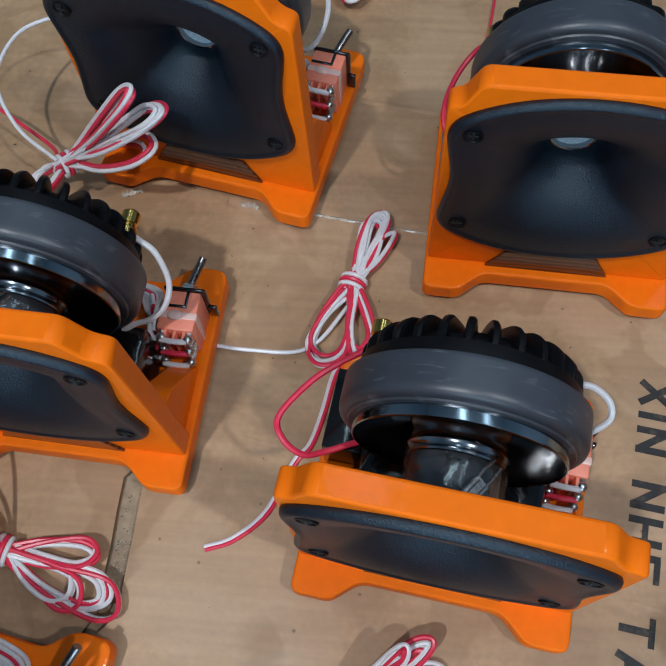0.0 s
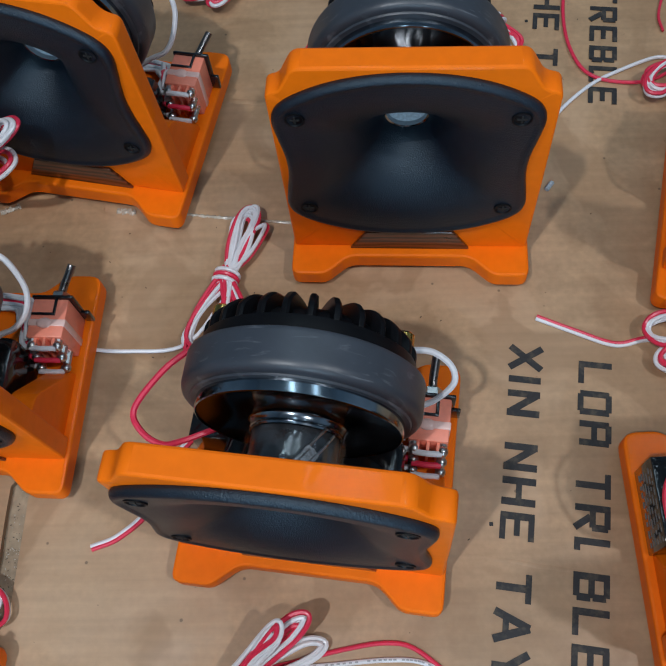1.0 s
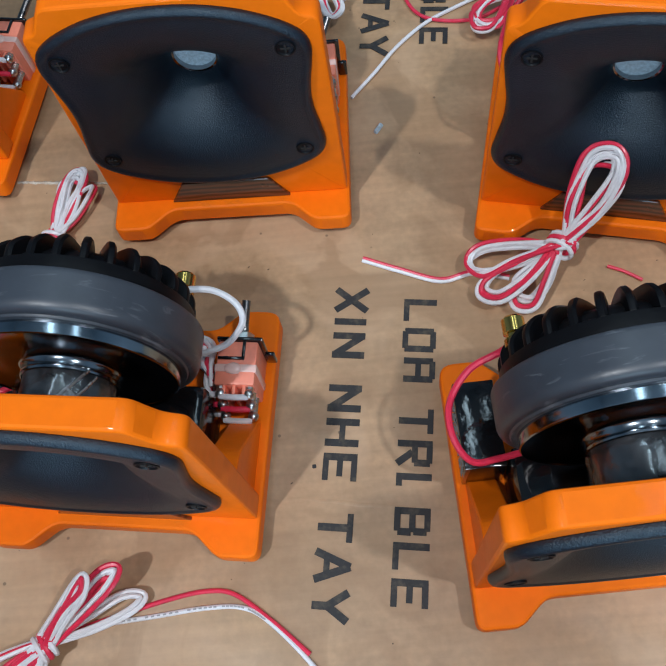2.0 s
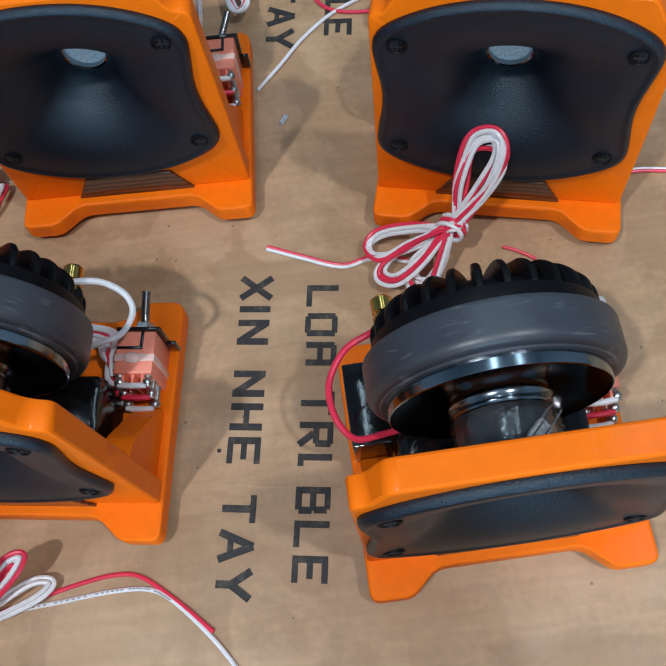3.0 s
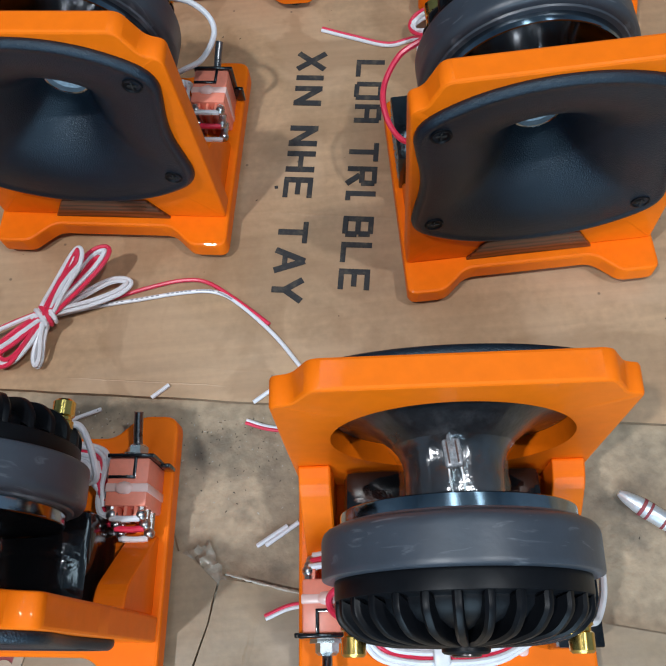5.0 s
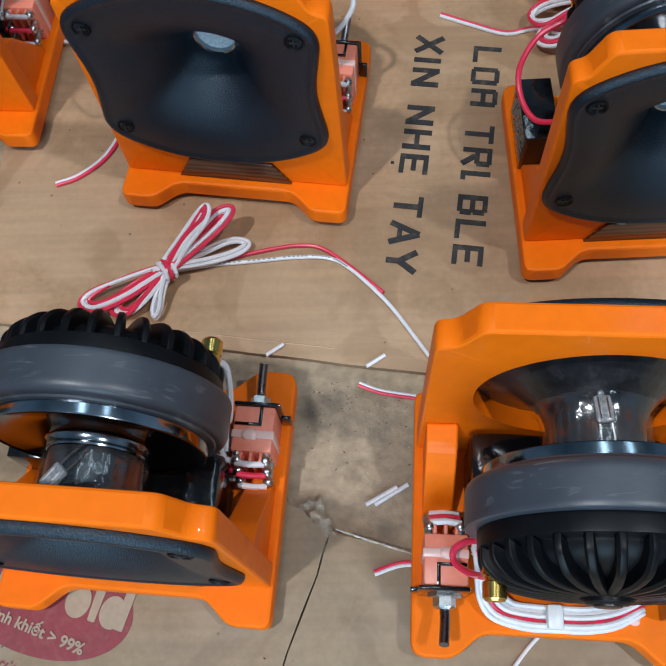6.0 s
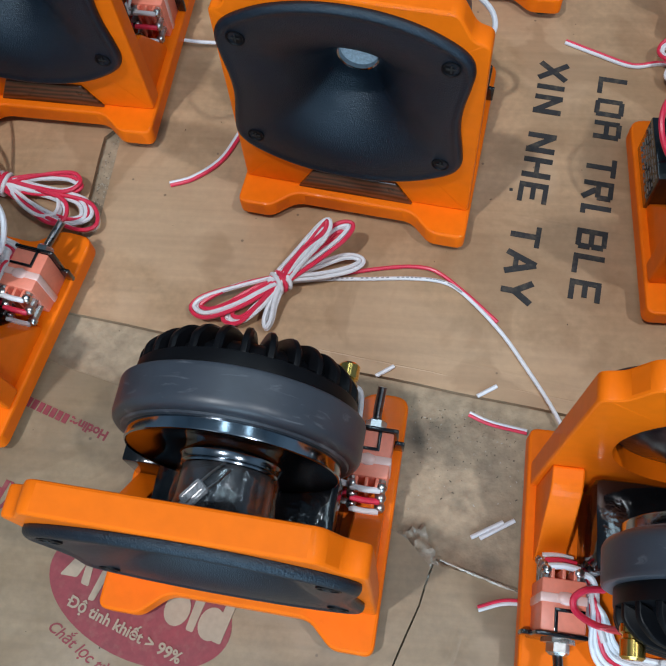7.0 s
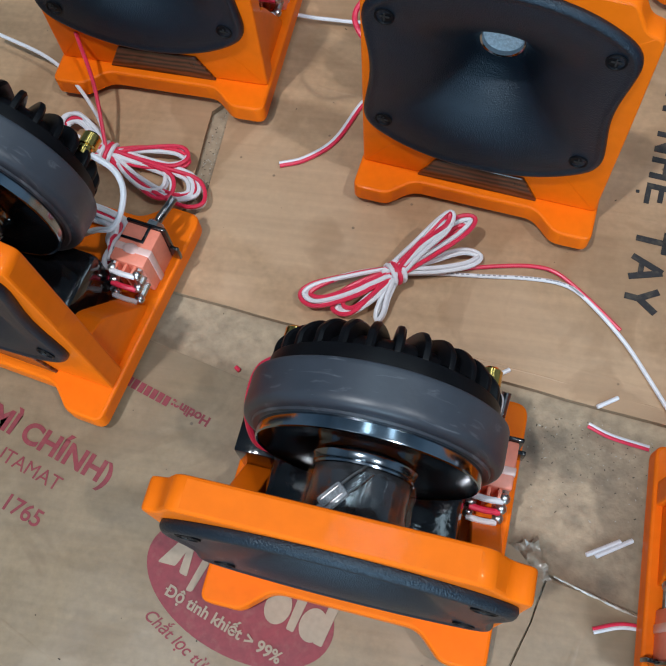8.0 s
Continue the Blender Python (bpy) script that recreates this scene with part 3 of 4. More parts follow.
def stand_template():
    root = new("treble_speaker")
    w, d, foot, ramp, cut = 0.052, 0.0497, 0.0155, 0.0255, 0.009
    outline = [(-w, -d), (-w + foot, -d), (-w + ramp, -d + cut), (w - ramp, -d + cut), (w - foot, -d), (w, -d),
               (w, d), (w - foot, d), (w - ramp, d - cut), (-w + ramp, d - cut), (-w + foot, d), (-w, d)]
    part("base", slab(rounded(outline, [0.004, 0.003, 0.004, 0.004, 0.003, 0.004, 0.006, 0.004, 0.004, 0.004, 0.004, 0.006], 5), 0.0038, TOP, 0.0012), M["orange"], root)
    for sx in (-1, 1):
        for sy in (-1, 1):
            part("rubber_foot", lathe_z(0.0055, 0.0, 0.0042, sx * (w - 0.009), sy * (d - 0.009)), M["rubber"], root, "small black rubber foot")
    # front plate with a round hole
    y0, y1 = -0.0355, -0.0262
    pts = [(-0.0510, TOP), (0.0510, TOP), (0.0502, 0.070), (0.0492, 0.1150), (0.0430, 0.1165), (0.0370, 0.1275), (-0.0405, 0.1275), (-0.0460, 0.1165), (-0.0508, 0.1150), (-0.0508, 0.070)]
    ol = rounded(pts, [0.0022, 0.0022, 0.004, 0.003, 0.004, 0.003, 0.003, 0.004, 0.003, 0.004], 4)
    dense = []
    for i in range(len(ol)):
        a, b = Vector(ol[i]), Vector(ol[(i + 1) % len(ol)])
        k = max(1, int((b - a).length / 0.004))
        dense += [a.lerp(b, j / k) for j in range(k)]
    n, bm, rh = len(dense), bmesh.new(), 0.0372
    cen = Vector((CX, CZ))
    loops = []
    for y, off in ((y0, 0.0010), (y0 + 0.0003, 0.0003), (y0 + 0.0010, 0), (y1 - 0.0010, 0), (y1 - 0.0003, 0.0003), (y1, 0.0010)):
        ring = []
        for i, p in enumerate(dense):
            t = (dense[(i + 1) % n] - dense[i - 1]).normalized()
            q = p + Vector((-t.y, t.x)) * off
            ring.append(bm.verts.new((q.x, y, max(q.y, TOP))))
        loops.append(ring)
    for y in (y1, y0):
        loops.append([bm.verts.new((cen.x + rh * (p - cen).normalized().x, y, cen.y + rh * (p - cen).normalized().y)) for p in dense])
    for lo, hi in zip(loops, loops[1:] + loops[:1]):
        for i in range(n):
            bm.faces.new((lo[i - 1], lo[i], hi[i], hi[i - 1]))
    part("front_plate", bm, M["orange"], root)
    # sloped braces behind the plate
    for sx in (-1, 1):
        x0, x1 = sorted((sx * 0.0375, sx * 0.0485))
        side = rounded([(y1, TOP - 0.0002), (0.002, TOP - 0.0002), (0.002, TOP + 0.003), (-0.0185, 0.0455), (y1, 0.0475)], [0.0012, 0.0010, 0.0015, 0.004, 0.0012], 3)
        bm = slab(side, x0, x1, 0.0006)
        for v in bm.verts:
            v.co = Vector((v.co.z, v.co.x, v.co.y))
        part("brace", bm, M["orange"], root)
    # veneer strip under the horn
    bm = slab(rounded([(-0.0262, TOP + 0.0002), (0.0262, TOP + 0.0002), (0.0186, 0.0275), (-0.0186, 0.0275)], 0.0006, 2), y0 - 0.0014, y0 - 0.0001, 0.0003, axis="y")
    part("wood_strip", bm, M["wood"], root, "dark brown glossy wood-grain strip")
    # horn
    half = [(0, 48.3), (14, 47.2), (27, 43.8), (38, 38.5), (44.8, 33.0), (47.3, 26.5), (46.6, 18), (45.1, 8), (44.6, 0)]
    key = half + [(x, -z) for x, z in half[-2::-1]]
    key = key + [(-x, z) for x, z in key[-2:0:-1]]
    rim = [Vector((p.x, p.y)) / 1000 for p in smooth_path([(x, z, 0) for x, z in key], 4, True)]
    n, bm = len(rim), bmesh.new()
    yr, throat, deep = -0.0390, 0.0088, 0.0245
    rows = [(1.0, y0 - 0.0001), (1.004, y0 - 0.0009), (1.002, yr + 0.0018), (0.994, yr + 0.0010), (0.981, yr + 0.0004), (0.966, yr + 0.0001), (0.950, yr + 0.0002), (0.935, yr + 0.0007)]
    for k in range(1, 23):
        q = 1 - k / 22
        rows.append((0.935 * q, yr + 0.0007 + deep * (1 - q) ** 2.5))
    loops = []
    for s, y in rows:
        mixr = max(0.0, min(1.0, (s / 0.935)))
        ring = []
        for p in rim:
            c = p.normalized() * throat
            q = c + (p * 0.935 - c) * mixr if s <= 0.935 else p * s
            ring.append(bm.verts.new((CX + q.x, y, CZ + q.y)))
        loops.append(ring)
    loops.append([bm.verts.new((CX + p.normalized().x * throat, rows[-1][1] + 0.010, CZ + p.normalized().y * throat)) for p in rim])
    for lo, hi in zip(loops, loops[1:]):
        for i in range(n):
            bm.faces.new((lo[i - 1], lo[i], hi[i], hi[i - 1]))
    horn = part("horn", bm, M["horn"], root, "black textured plastic horn mouth")
    gauze = lathe([(0.0001, -0.0098), (throat * 0.6, -0.0102), (throat - 0.0002, -0.0110), (throat - 0.0002, -0.0100)], CX, CZ, 32)
    part("throat_gauze", gauze, M["screen"], horn, "fine silver wire gauze in the throat")
    part("throat_ring", lathe([(throat - 0.0001, -0.0130), (throat - 0.0008, -0.0128), (throat - 0.0010, -0.0108), (throat - 0.0001, -0.0106)], CX, CZ, 32, cap=False), M["chrome"], horn, "shiny metal throat ring")
    for sx in (-1, 1):
        for sz in (-1, 1):
            x, z = CX + sx * 0.0389, CZ + sz * 0.0280
            well = lathe([(0.0036, yr + 0.0014), (0.0036, yr + 0.0003), (0.0032, yr + 0.0002), (0.0027, yr + 0.0008), (0.0001, yr + 0.0007)], x, z, 20, cap=False)
            screw = part("screw", well, M["cover"], horn, "small black cross-head screw")
            cross = bmesh.new()
            box(x - 0.0017, x + 0.0017, yr + 0.0003, yr + 0.0008, z - 0.0003, z + 0.0003, 0, cross)
            box(x - 0.0003, x + 0.0003, yr + 0.0002, yr + 0.0008, z - 0.0017, z + 0.0017, 0, cross)
            part("cross_slot", cross, M["rubber"], screw, smooth=False)
    # bell and neck behind the plate
    part("neck", lathe([(0.0368, -0.0330), (0.0325, -0.0321), (0.0272, -0.0306), (0.0226, -0.0274), (0.0190, -0.0243), (0.0168, -0.0216), (0.0156, -0.0190), (0.0150, -0.0165), (0.0148, -0.0125), (0.0147, -0.0050), (0.0147, 0.0010)], CX, CZ, 64, cap=False), M["neck"], root, "dark translucent plastic horn neck")
    # a little two-legged glass component lying on the neck under clear tape
    top = 0.0166
    comp = part("taped_lamp", box(-0.0027, 0.0027, -0.0052, 0.0034, top - 0.0012, top + 0.0014, 0.0010), M["glass"], root, "pale little glass component taped to the neck")
    comp.location = (CX, -0.0165, CZ)
    core = bmesh.new()
    for x in (-0.0013, 0.0013):
        rod((x, -0.0042, top + 0.0006), (x, 0.0022, top + 0.0006), 0.0009, core, 8)
    part("core", core, M["lever"], comp, "dull silver core in the glass")
    part("tip", tube([Vector((0, -0.0050, top)), Vector((0, -0.0075, top + 0.0002)), Vector((0, -0.0098, top + 0.0016))], 0.0012, None, 8), M["glass"], comp)
    for x in (-0.0017, 0.0017):
        part("bare_wire", tube(smooth_path([(x, 0.0030, top - 0.0002), (x * 1.1, 0.0070, top - 0.0008), (x * 0.9, 0.0118, top - 0.0012)], 3), 0.00045, None, 6), M["steel"], comp, "bare tinned wire")
    film = lathe([(0.0184, -0.0226), (0.0170, -0.0208), (0.0163, -0.0186), (0.0162, -0.0160), (0.0158, -0.0130), (0.0161, -0.0100), (0.0157, -0.0068)], CX, CZ, 72, cap=False)
    for v in film.verts:
        out = Vector((v.co.x - CX, 0, v.co.z - CZ)).normalized()
        v.co += out * (0.0006 + 0.0011 * noise.noise(Vector((v.co.x * 260, v.co.y * 110, v.co.z * 260))))
    part("film", film, M["film"], root, "crinkled clear tape round the neck")
    part("pole_plate", lathe([(0.0160, -0.0026), (0.0220, -0.00245), (0.0334, -0.0024), (0.0338, -0.0026)], CX, CZ, 96, cap=False), M["pole"], root, "dark mirror-turned steel pole plate")
    part("rim_ring", lathe([(0.0337, -0.0026), (0.0341, -0.0030), (0.0345, -0.0027), (0.0346, -0.0022), (0.0346, 0.0012)], CX, CZ, 96, cap=False), M["rim"], root, "polished steel edge of the pole plate")
    part("throat_boss", lathe([(0.0146, -0.0064), (0.0152, -0.0066), (0.0156, -0.0063), (0.0157, -0.0057), (0.0154, -0.0054), (0.0157, -0.0051), (0.0158, -0.0036), (0.0162, -0.0028), (0.0167, -0.0026)], CX, CZ, 64, cap=False), M["black_chrome"], root, "dark mirror-polished turned boss")
    part("magnet_ring", lathe([(0.0345, 0.0011), (0.0358, 0.0010), (0.0364, 0.0011), (0.0366, 0.0014), (0.0368, 0.0018), (0.0378, 0.0019), (0.0388, 0.0023), (0.0395, 0.0030), (0.0400, 0.0041), (0.0402, 0.0052), (0.0402, 0.0062), (0.0402, 0.0100), (0.0402, 0.0140), (0.0402, 0.0150), (0.0400, 0.0156), (0.0395, 0.0159), (0.0385, 0.0160), (0.0293, 0.0160)], CX, CZ, 96, cap=False), M["ring"], root, "dark grey rubbery magnet ring")
    cover = part("rear_cover", lathe([(0.0362, 0.0157), (0.0365, 0.0161), (0.0366, 0.0168), (0.0366, 0.0208), (0.0365, 0.0214), (0.0358, 0.0217), (0.0332, 0.0219), (0.0324, 0.0224), (0.0318, 0.0246), (0.0282, 0.0276), (0.0200, 0.0294), (0.0120, 0.0300), (0.0084, 0.0304), (0.0070, 0.0318), (0.0068, 0.0350), (0.0062, 0.0356), (0.0050, 0.0358), (0.0003, 0.0358)], CX, CZ, 72, cap=False), M["cover"], root, "black finned plastic rear cover")
    fin = slab(rounded([(0.0076, 0.0285), (0.0076, 0.0342), (0.0225, 0.0336), (0.0315, 0.0316), (0.0364, 0.0264), (0.0364, 0.0212), (0.0280, 0.0212), (0.0200, 0.0262)], [0.0005, 0.001, 0.005, 0.006, 0.005, 0.0005, 0.0005, 0.0005], 4), -0.00135, 0.00135, 0.0008)
    fin_mesh = None
    for k in range(28):
        ob = part("fin", fin if fin_mesh is None else fin_mesh, M["cover"], cover)
        fin_mesh = ob.data
        ob.matrix_basis = Matrix.Translation((CX, 0, CZ)) @ Matrix.Rotation(2 * math.pi * (k + 0.5) / 28, 4, "Y")
    part("hub_screw", lathe([(0.0042, 0.0354), (0.0042, 0.0362), (0.0034, 0.0365), (0.0002, 0.0364)], CX, CZ, 20, cap=False), M["dark_steel"], cover)
    # brass posts
    for sx in (-1, 1):
        post = part("binding_post", lathe([(0.0024, 0.020), (0.0024, 0.0262), (0.0036, 0.0264), (0.0037, 0.0287), (0.0029, 0.0292), (0.0029, 0.0302), (0.0036, 0.0307), (0.0036, 0.0352), (0.0028, 0.0360), (0.0006, 0.0360)], sx * 0.0316, 0.0, 18, cap=False), M["gold"], root, "brass binding post")
        post.location = (CX, 0, CZ)
    # capacitors
    bx = part("box_capacitor", box(-0.0500, -0.0352, 0.0015, 0.0335, TOP, 0.0360, 0.0006), M["cap"], root, "black box capacitor with small grey print")
    prng = random.Random(21)
    for row in range(6):        # rows of small unreadable print on the outer side
        y = 0.0035
        while y < 0.0300:
            n = prng.uniform(0.0012, 0.0042)
            part("print_bar", box(-0.05016, -0.04995, y, min(y + n, 0.0305), 0.0334 - row * 0.0030, 0.0343 - row * 0.0030), M["print"], bx, smooth=False)
            y += n + prng.uniform(0.0008, 0.0020)
    taped = box(-0.0345, 0.0330, -0.0255, 0.0075, TOP, 0.0425, 0.0035)
    bmesh.ops.subdivide_edges(taped, edges=[e for e in taped.edges if e.calc_length() > 0.01], cuts=5, use_grid_fill=True)
    for v in taped.verts:
        if v.co.z > TOP + 0.001:
            v.co += v.co.normalized() * 0.0007 * noise.noise(v.co * 160)
    part("taped_capacitor", taped, M["cap"], root, "black capacitor block wrapped in shiny tape")
    # toggle switch
    sx0, sx1, sz1 = 0.0332, 0.0484, 0.0345
    sw = part("toggle_switch", box(sx0, sx1, 0.0100, 0.0275, TOP, sz1, 0.0008), M["switch"], root, "salmon-pink plastic toggle switch body")
    part("bracket", box(sx0 - 0.0008, sx1 + 0.0016, 0.0276, 0.0292, TOP, sz1 + 0.0006, 0.0006), M["cap"], sw, "black metal switch face")
    part("bracket", box(sx0 + 0.0095, sx0 + 0.0107, 0.0205, 0.0276, sz1, sz1 + 0.0007, 0.0002), M["cap"], sw, "black metal switch face")
    part("bracket", box(sx0 + 0.0005, sx0 + 0.0107, 0.0198, 0.0210, sz1, sz1 + 0.0007, 0.0002), M["cap"], sw, "black metal switch face")
    part("tape_flap", box(sx1 + 0.0004, sx1 + 0.0042, 0.0268, 0.0285, TOP + 0.0002, TOP + 0.0085, 0.0004), M["cap"], sw, "black tape flap beside the switch")
    xm = (sx0 + sx1) / 2
    part("nut", lathe([(0.0058, 0.0290), (0.0060, 0.0305), (0.0040, 0.0306), (0.0040, 0.0335), (0.0028, 0.0345)], xm, 0.026, 6), M["steel"], sw, "steel hexagon nut", smooth=False)
    part("lever", tube(smooth_path([(xm, 0.034, 0.026), (xm + 0.0012, 0.038, 0.0275), (xm + 0.0042, 0.0455, 0.0310)], 4), 0.00175, None, 12), M["lever"], sw, "dark steel toggle lever")
    glue = bmesh.new()
    bmesh.ops.create_icosphere(glue, subdivisions=2, radius=1.0)
    for v in glue.verts:
        k = 1 + 0.15 * noise.noise(v.co * 2)
        v.co = Vector((xm - 0.001 + v.co.x * 0.0036 * k, 0.0165 + v.co.y * 0.0024 * k, sz1 + v.co.z * 0.0012 * k))
    part("glue_blob", glue, M["glue"], sw, "milky hot-glue blob")
    part("glue_strip", box(sx0 - 0.0003, sx1 + 0.0004, 0.0150, 0.0182, TOP, sz1 + 0.0003, 0.0005), M["glue"], sw, "milky hot-glue strip")
    for ix in (0, 1):
        for iz in range(3):
            x, z = (sx0 + 0.0022, sx1 - 0.0022)[ix], sz1 - 0.0028 - 0.0062 * iz
            t = bmesh.new()
            rod((x, 0.0100, z), (x, 0.0072 - 0.0022 * iz, z), 0.0017, t, 8)
            bmesh.ops.create_icosphere(t, subdivisions=2, radius=0.0022, matrix=Matrix.Translation((x + 0.0003, 0.0072 - 0.0024 * iz, z + 0.0004)))
            part("terminal", t, M["steel"], sw, "soldered steel terminal")
    for iz in range(3):
        z = sz1 - 0.0035 - 0.0055 * iz
        part("side_wire", tube(smooth_path([(sx0 + 0.0015, 0.0070 - 0.002 * iz, z), (sx0 - 0.0022, 0.0078 - 0.002 * iz, z - 0.001), (sx0 - 0.0042, 0.0120, z - 0.002), (sx0 - 0.0052, 0.0200, z - 0.004), (sx0 - 0.008, 0.028, z - 0.005)], 4), 0.0012, None, 8), M["white_wire" if iz != 1 else "red_wire"], sw)
    for ix in (0.25, 0.5, 0.75):
        part("divider", box(sx0 + ix * (sx1 - sx0) - 0.0006, sx0 + ix * (sx1 - sx0) + 0.0006, 0.0066, 0.0101, TOP + 0.002, sz1 - 0.001, 0.0002), M["switch"], sw)
    for iz, mat in enumerate(("white_wire", "red_wire", "white_wire")):
        y, z = 0.0060 - 0.0027 * iz, sz1 - 0.0020 - 0.0062 * iz
        part("jumper_wire", tube(smooth_path([(sx0 + 0.0022, y, z), (xm, y - 0.0005, z + 0.0006), (sx1 - 0.0022, y, z)], 3), 0.0012, None, 8), M[mat], sw, ("white" if mat[0] == "w" else "red") + " insulated jumper wire")
    for i, mat in enumerate(("white_wire", "white_wire", "red_wire", "white_wire", "white_wire", "white_wire")):
        v, u = 0.0015 * i, 0.0012 * (i % 2)
        pts = [(0.0312, 0.0105 + 0.6 * v, 0.0300 - u), (0.0300 - 0.5 * v, 0.0190, 0.0300 - u), (0.0285 - v, 0.0290 - 0.3 * v, 0.0215), (0.0235 - v, 0.0355 - 0.7 * v, TOP + 0.0026 + u), (0.0120 - 0.5 * v, 0.0384 - v, TOP + 0.0012 + u),
               (0.0015, 0.0386 - v, TOP + 0.0016 + u), (-0.0100, 0.0384 - v, TOP + 0.0012 + u), (-0.0200, 0.0364 - v, TOP + 0.0015 + u), (-0.0300, 0.0310 - 0.8 * v, TOP + 0.0013)]
        part("feed_wire", tube(smooth_path(pts, 5), 0.00095, None, 8), M[mat], root, mat[:-5] + " insulated wire")
    part("cable_clip", box(-0.0012, 0.0046, 0.0300, 0.0386, TOP, TOP + 0.0062, 0.0012), M["clip"], root, "milky white cable clip")
    for gx, gy, gr in ((-0.0206, 0.0345, 0.0030), (-0.0265, 0.0335, 0.0024)):
        g = bmesh.new()
        bmesh.ops.create_icosphere(g, subdivisions=2, radius=1.0)
        for vert in g.verts:
            q = 1 + 0.2 * noise.noise(vert.co * 2 + Vector((gx * 900, 0, 0)))
            vert.co = Vector((gx + vert.co.x * gr * q, gy + vert.co.y * gr * 0.9 * q, TOP + 0.0003 + vert.co.z * gr * 0.5 * q))
        part("glue_blob", g, M["glue"], root, "milky hot-glue blob")
    return root


def lathe_z(r, z0, z1, cx, cy, n=20):
    bm = bmesh.new()
    ring = [(cx + r * math.cos(2 * math.pi * i / n), cy + r * math.sin(2 * math.pi * i / n)) for i in range(n)]
    slab(ring, z0, z1, 0.0004, bm)
    return bm


WIRE = 0.00102


def lead(parent, name, points, mat, label, r=WIRE):
    return part(name, tube(smooth_path(points, 7), r), M[mat], parent, label)


STANDS = [  # x, y, turn, wording, reach of the white and red loops
    ("A", 0.2471, 0.3186, -7.89, "beside stencilled words", 1.0, 1.0, 8),
    ("B", 0.2883, 0.4542, -3.16, "by a tape seam", 0.3, 0.5, 0),
    ("C", 0.4191, 0.2819, 1.02, "under a leaning wire coil", 0.3, 0.8, 12),
    ("D", 0.2159, 0.1423, -4.76, "over a red print", 0.1, -0.25, 0),
    ("E", 0.0932, 0.3635, -3.46, "wired to a coil", 0.5, 0.4, -4),
    ("F", 0.0655, 0.2149, -11.47, "beside red words", 0.5, 0.4, -4),
    ("G", 0.3688, 0.1262, 176.90, "turned round, fins showing", 0.1, 0.1, 4),
    ("H", 0.1402, 0.4972, -12.0, "behind a coil", 0.5, 0.4, 0),
    ("I", 0.4513, 0.4248, -14.13, "touched by a coil", 0.3, 0.5, 10),
]
WHITE = {"A": [(30.5, 28, 77), (38.9, 30.5, 72), (46, 28.5, 66), (47.5, 24.1, 60), (40.8, 20.3, 50), (32.6, 18.2, 46), (25.6, 17.7, 42), (20, 15, 38)],
         "E": [(33.2, 26.8, 76), (39.1, 24.2, 72), (43.1, 18.2, 62), (41.7, 11.7, 55), (35, 7.9, 48), (27.7, 6.6, 44), (21.3, 3.6, 40)],
         "G": [(30.7, 26, 52), (34.2, 24, 44), (38.2, 20.5, 40), (38.6, 16.5, 40), (34.7, 13.5, 40), (28, 12, 36)]}
RED = {"D": [(-33, 28, 74), (-41, 23, 71), (-43.6, 15, 65), (-42.8, 7, 57), (-38, 2, 50), (-28, 4, 44)], "A": [(-35.2, 28.2, 78), (-46, 22, 72), (-55, 14.5, 68), (-63.8, 2, 62), (-61, -4.5, 57), (-53.6, -7.5, 54), (-47, -4.1, 50), (-34.8, 3.5, 46), (-24, 6, 42)],
       "C": [(-36.6, 28.8, 75), (-47, 25.7, 70), (-54, 18, 62), (-54, 8.1, 56), (-48.6, 1, 50), (-39.2, 2, 46), (-26, 4.6, 44)]}
LAMP_TURN = {"G": (4, 6), "A": (22, -35), "C": (26, -48), "D": (-18, -42)}     # where the taped component sits round the neck, and its skew
SHIFT = {"D": 0.0022}         # one horn and driver sit off the middle of their plate
FIXED = ("base", "rubber_foot", "front_plate", "brace", "wood_strip", "box_capacitor", "taped_capacitor", "toggle_switch", "feed_wire", "cable_clip", "glue_blob")
first = stand_template()
for ob in first.children:      # flat boards keep flat faces, only their rounded edges are smooth
    if ob.name.split(".")[0] in ("base", "front_plate", "brace"):
        for face in ob.data.polygons:
            if face.area > 1.6e-5:
                face.use_smooth = False
units = {}
for key, x, y, turn, words, white, red, spin in STANDS:
    m = pose(x, y, 0, 0, 0, turn)
    if key == "A":
        first.matrix_basis = m
        unit = first
    else:
        unit = copy_thing(first, m)
    units[key] = unit
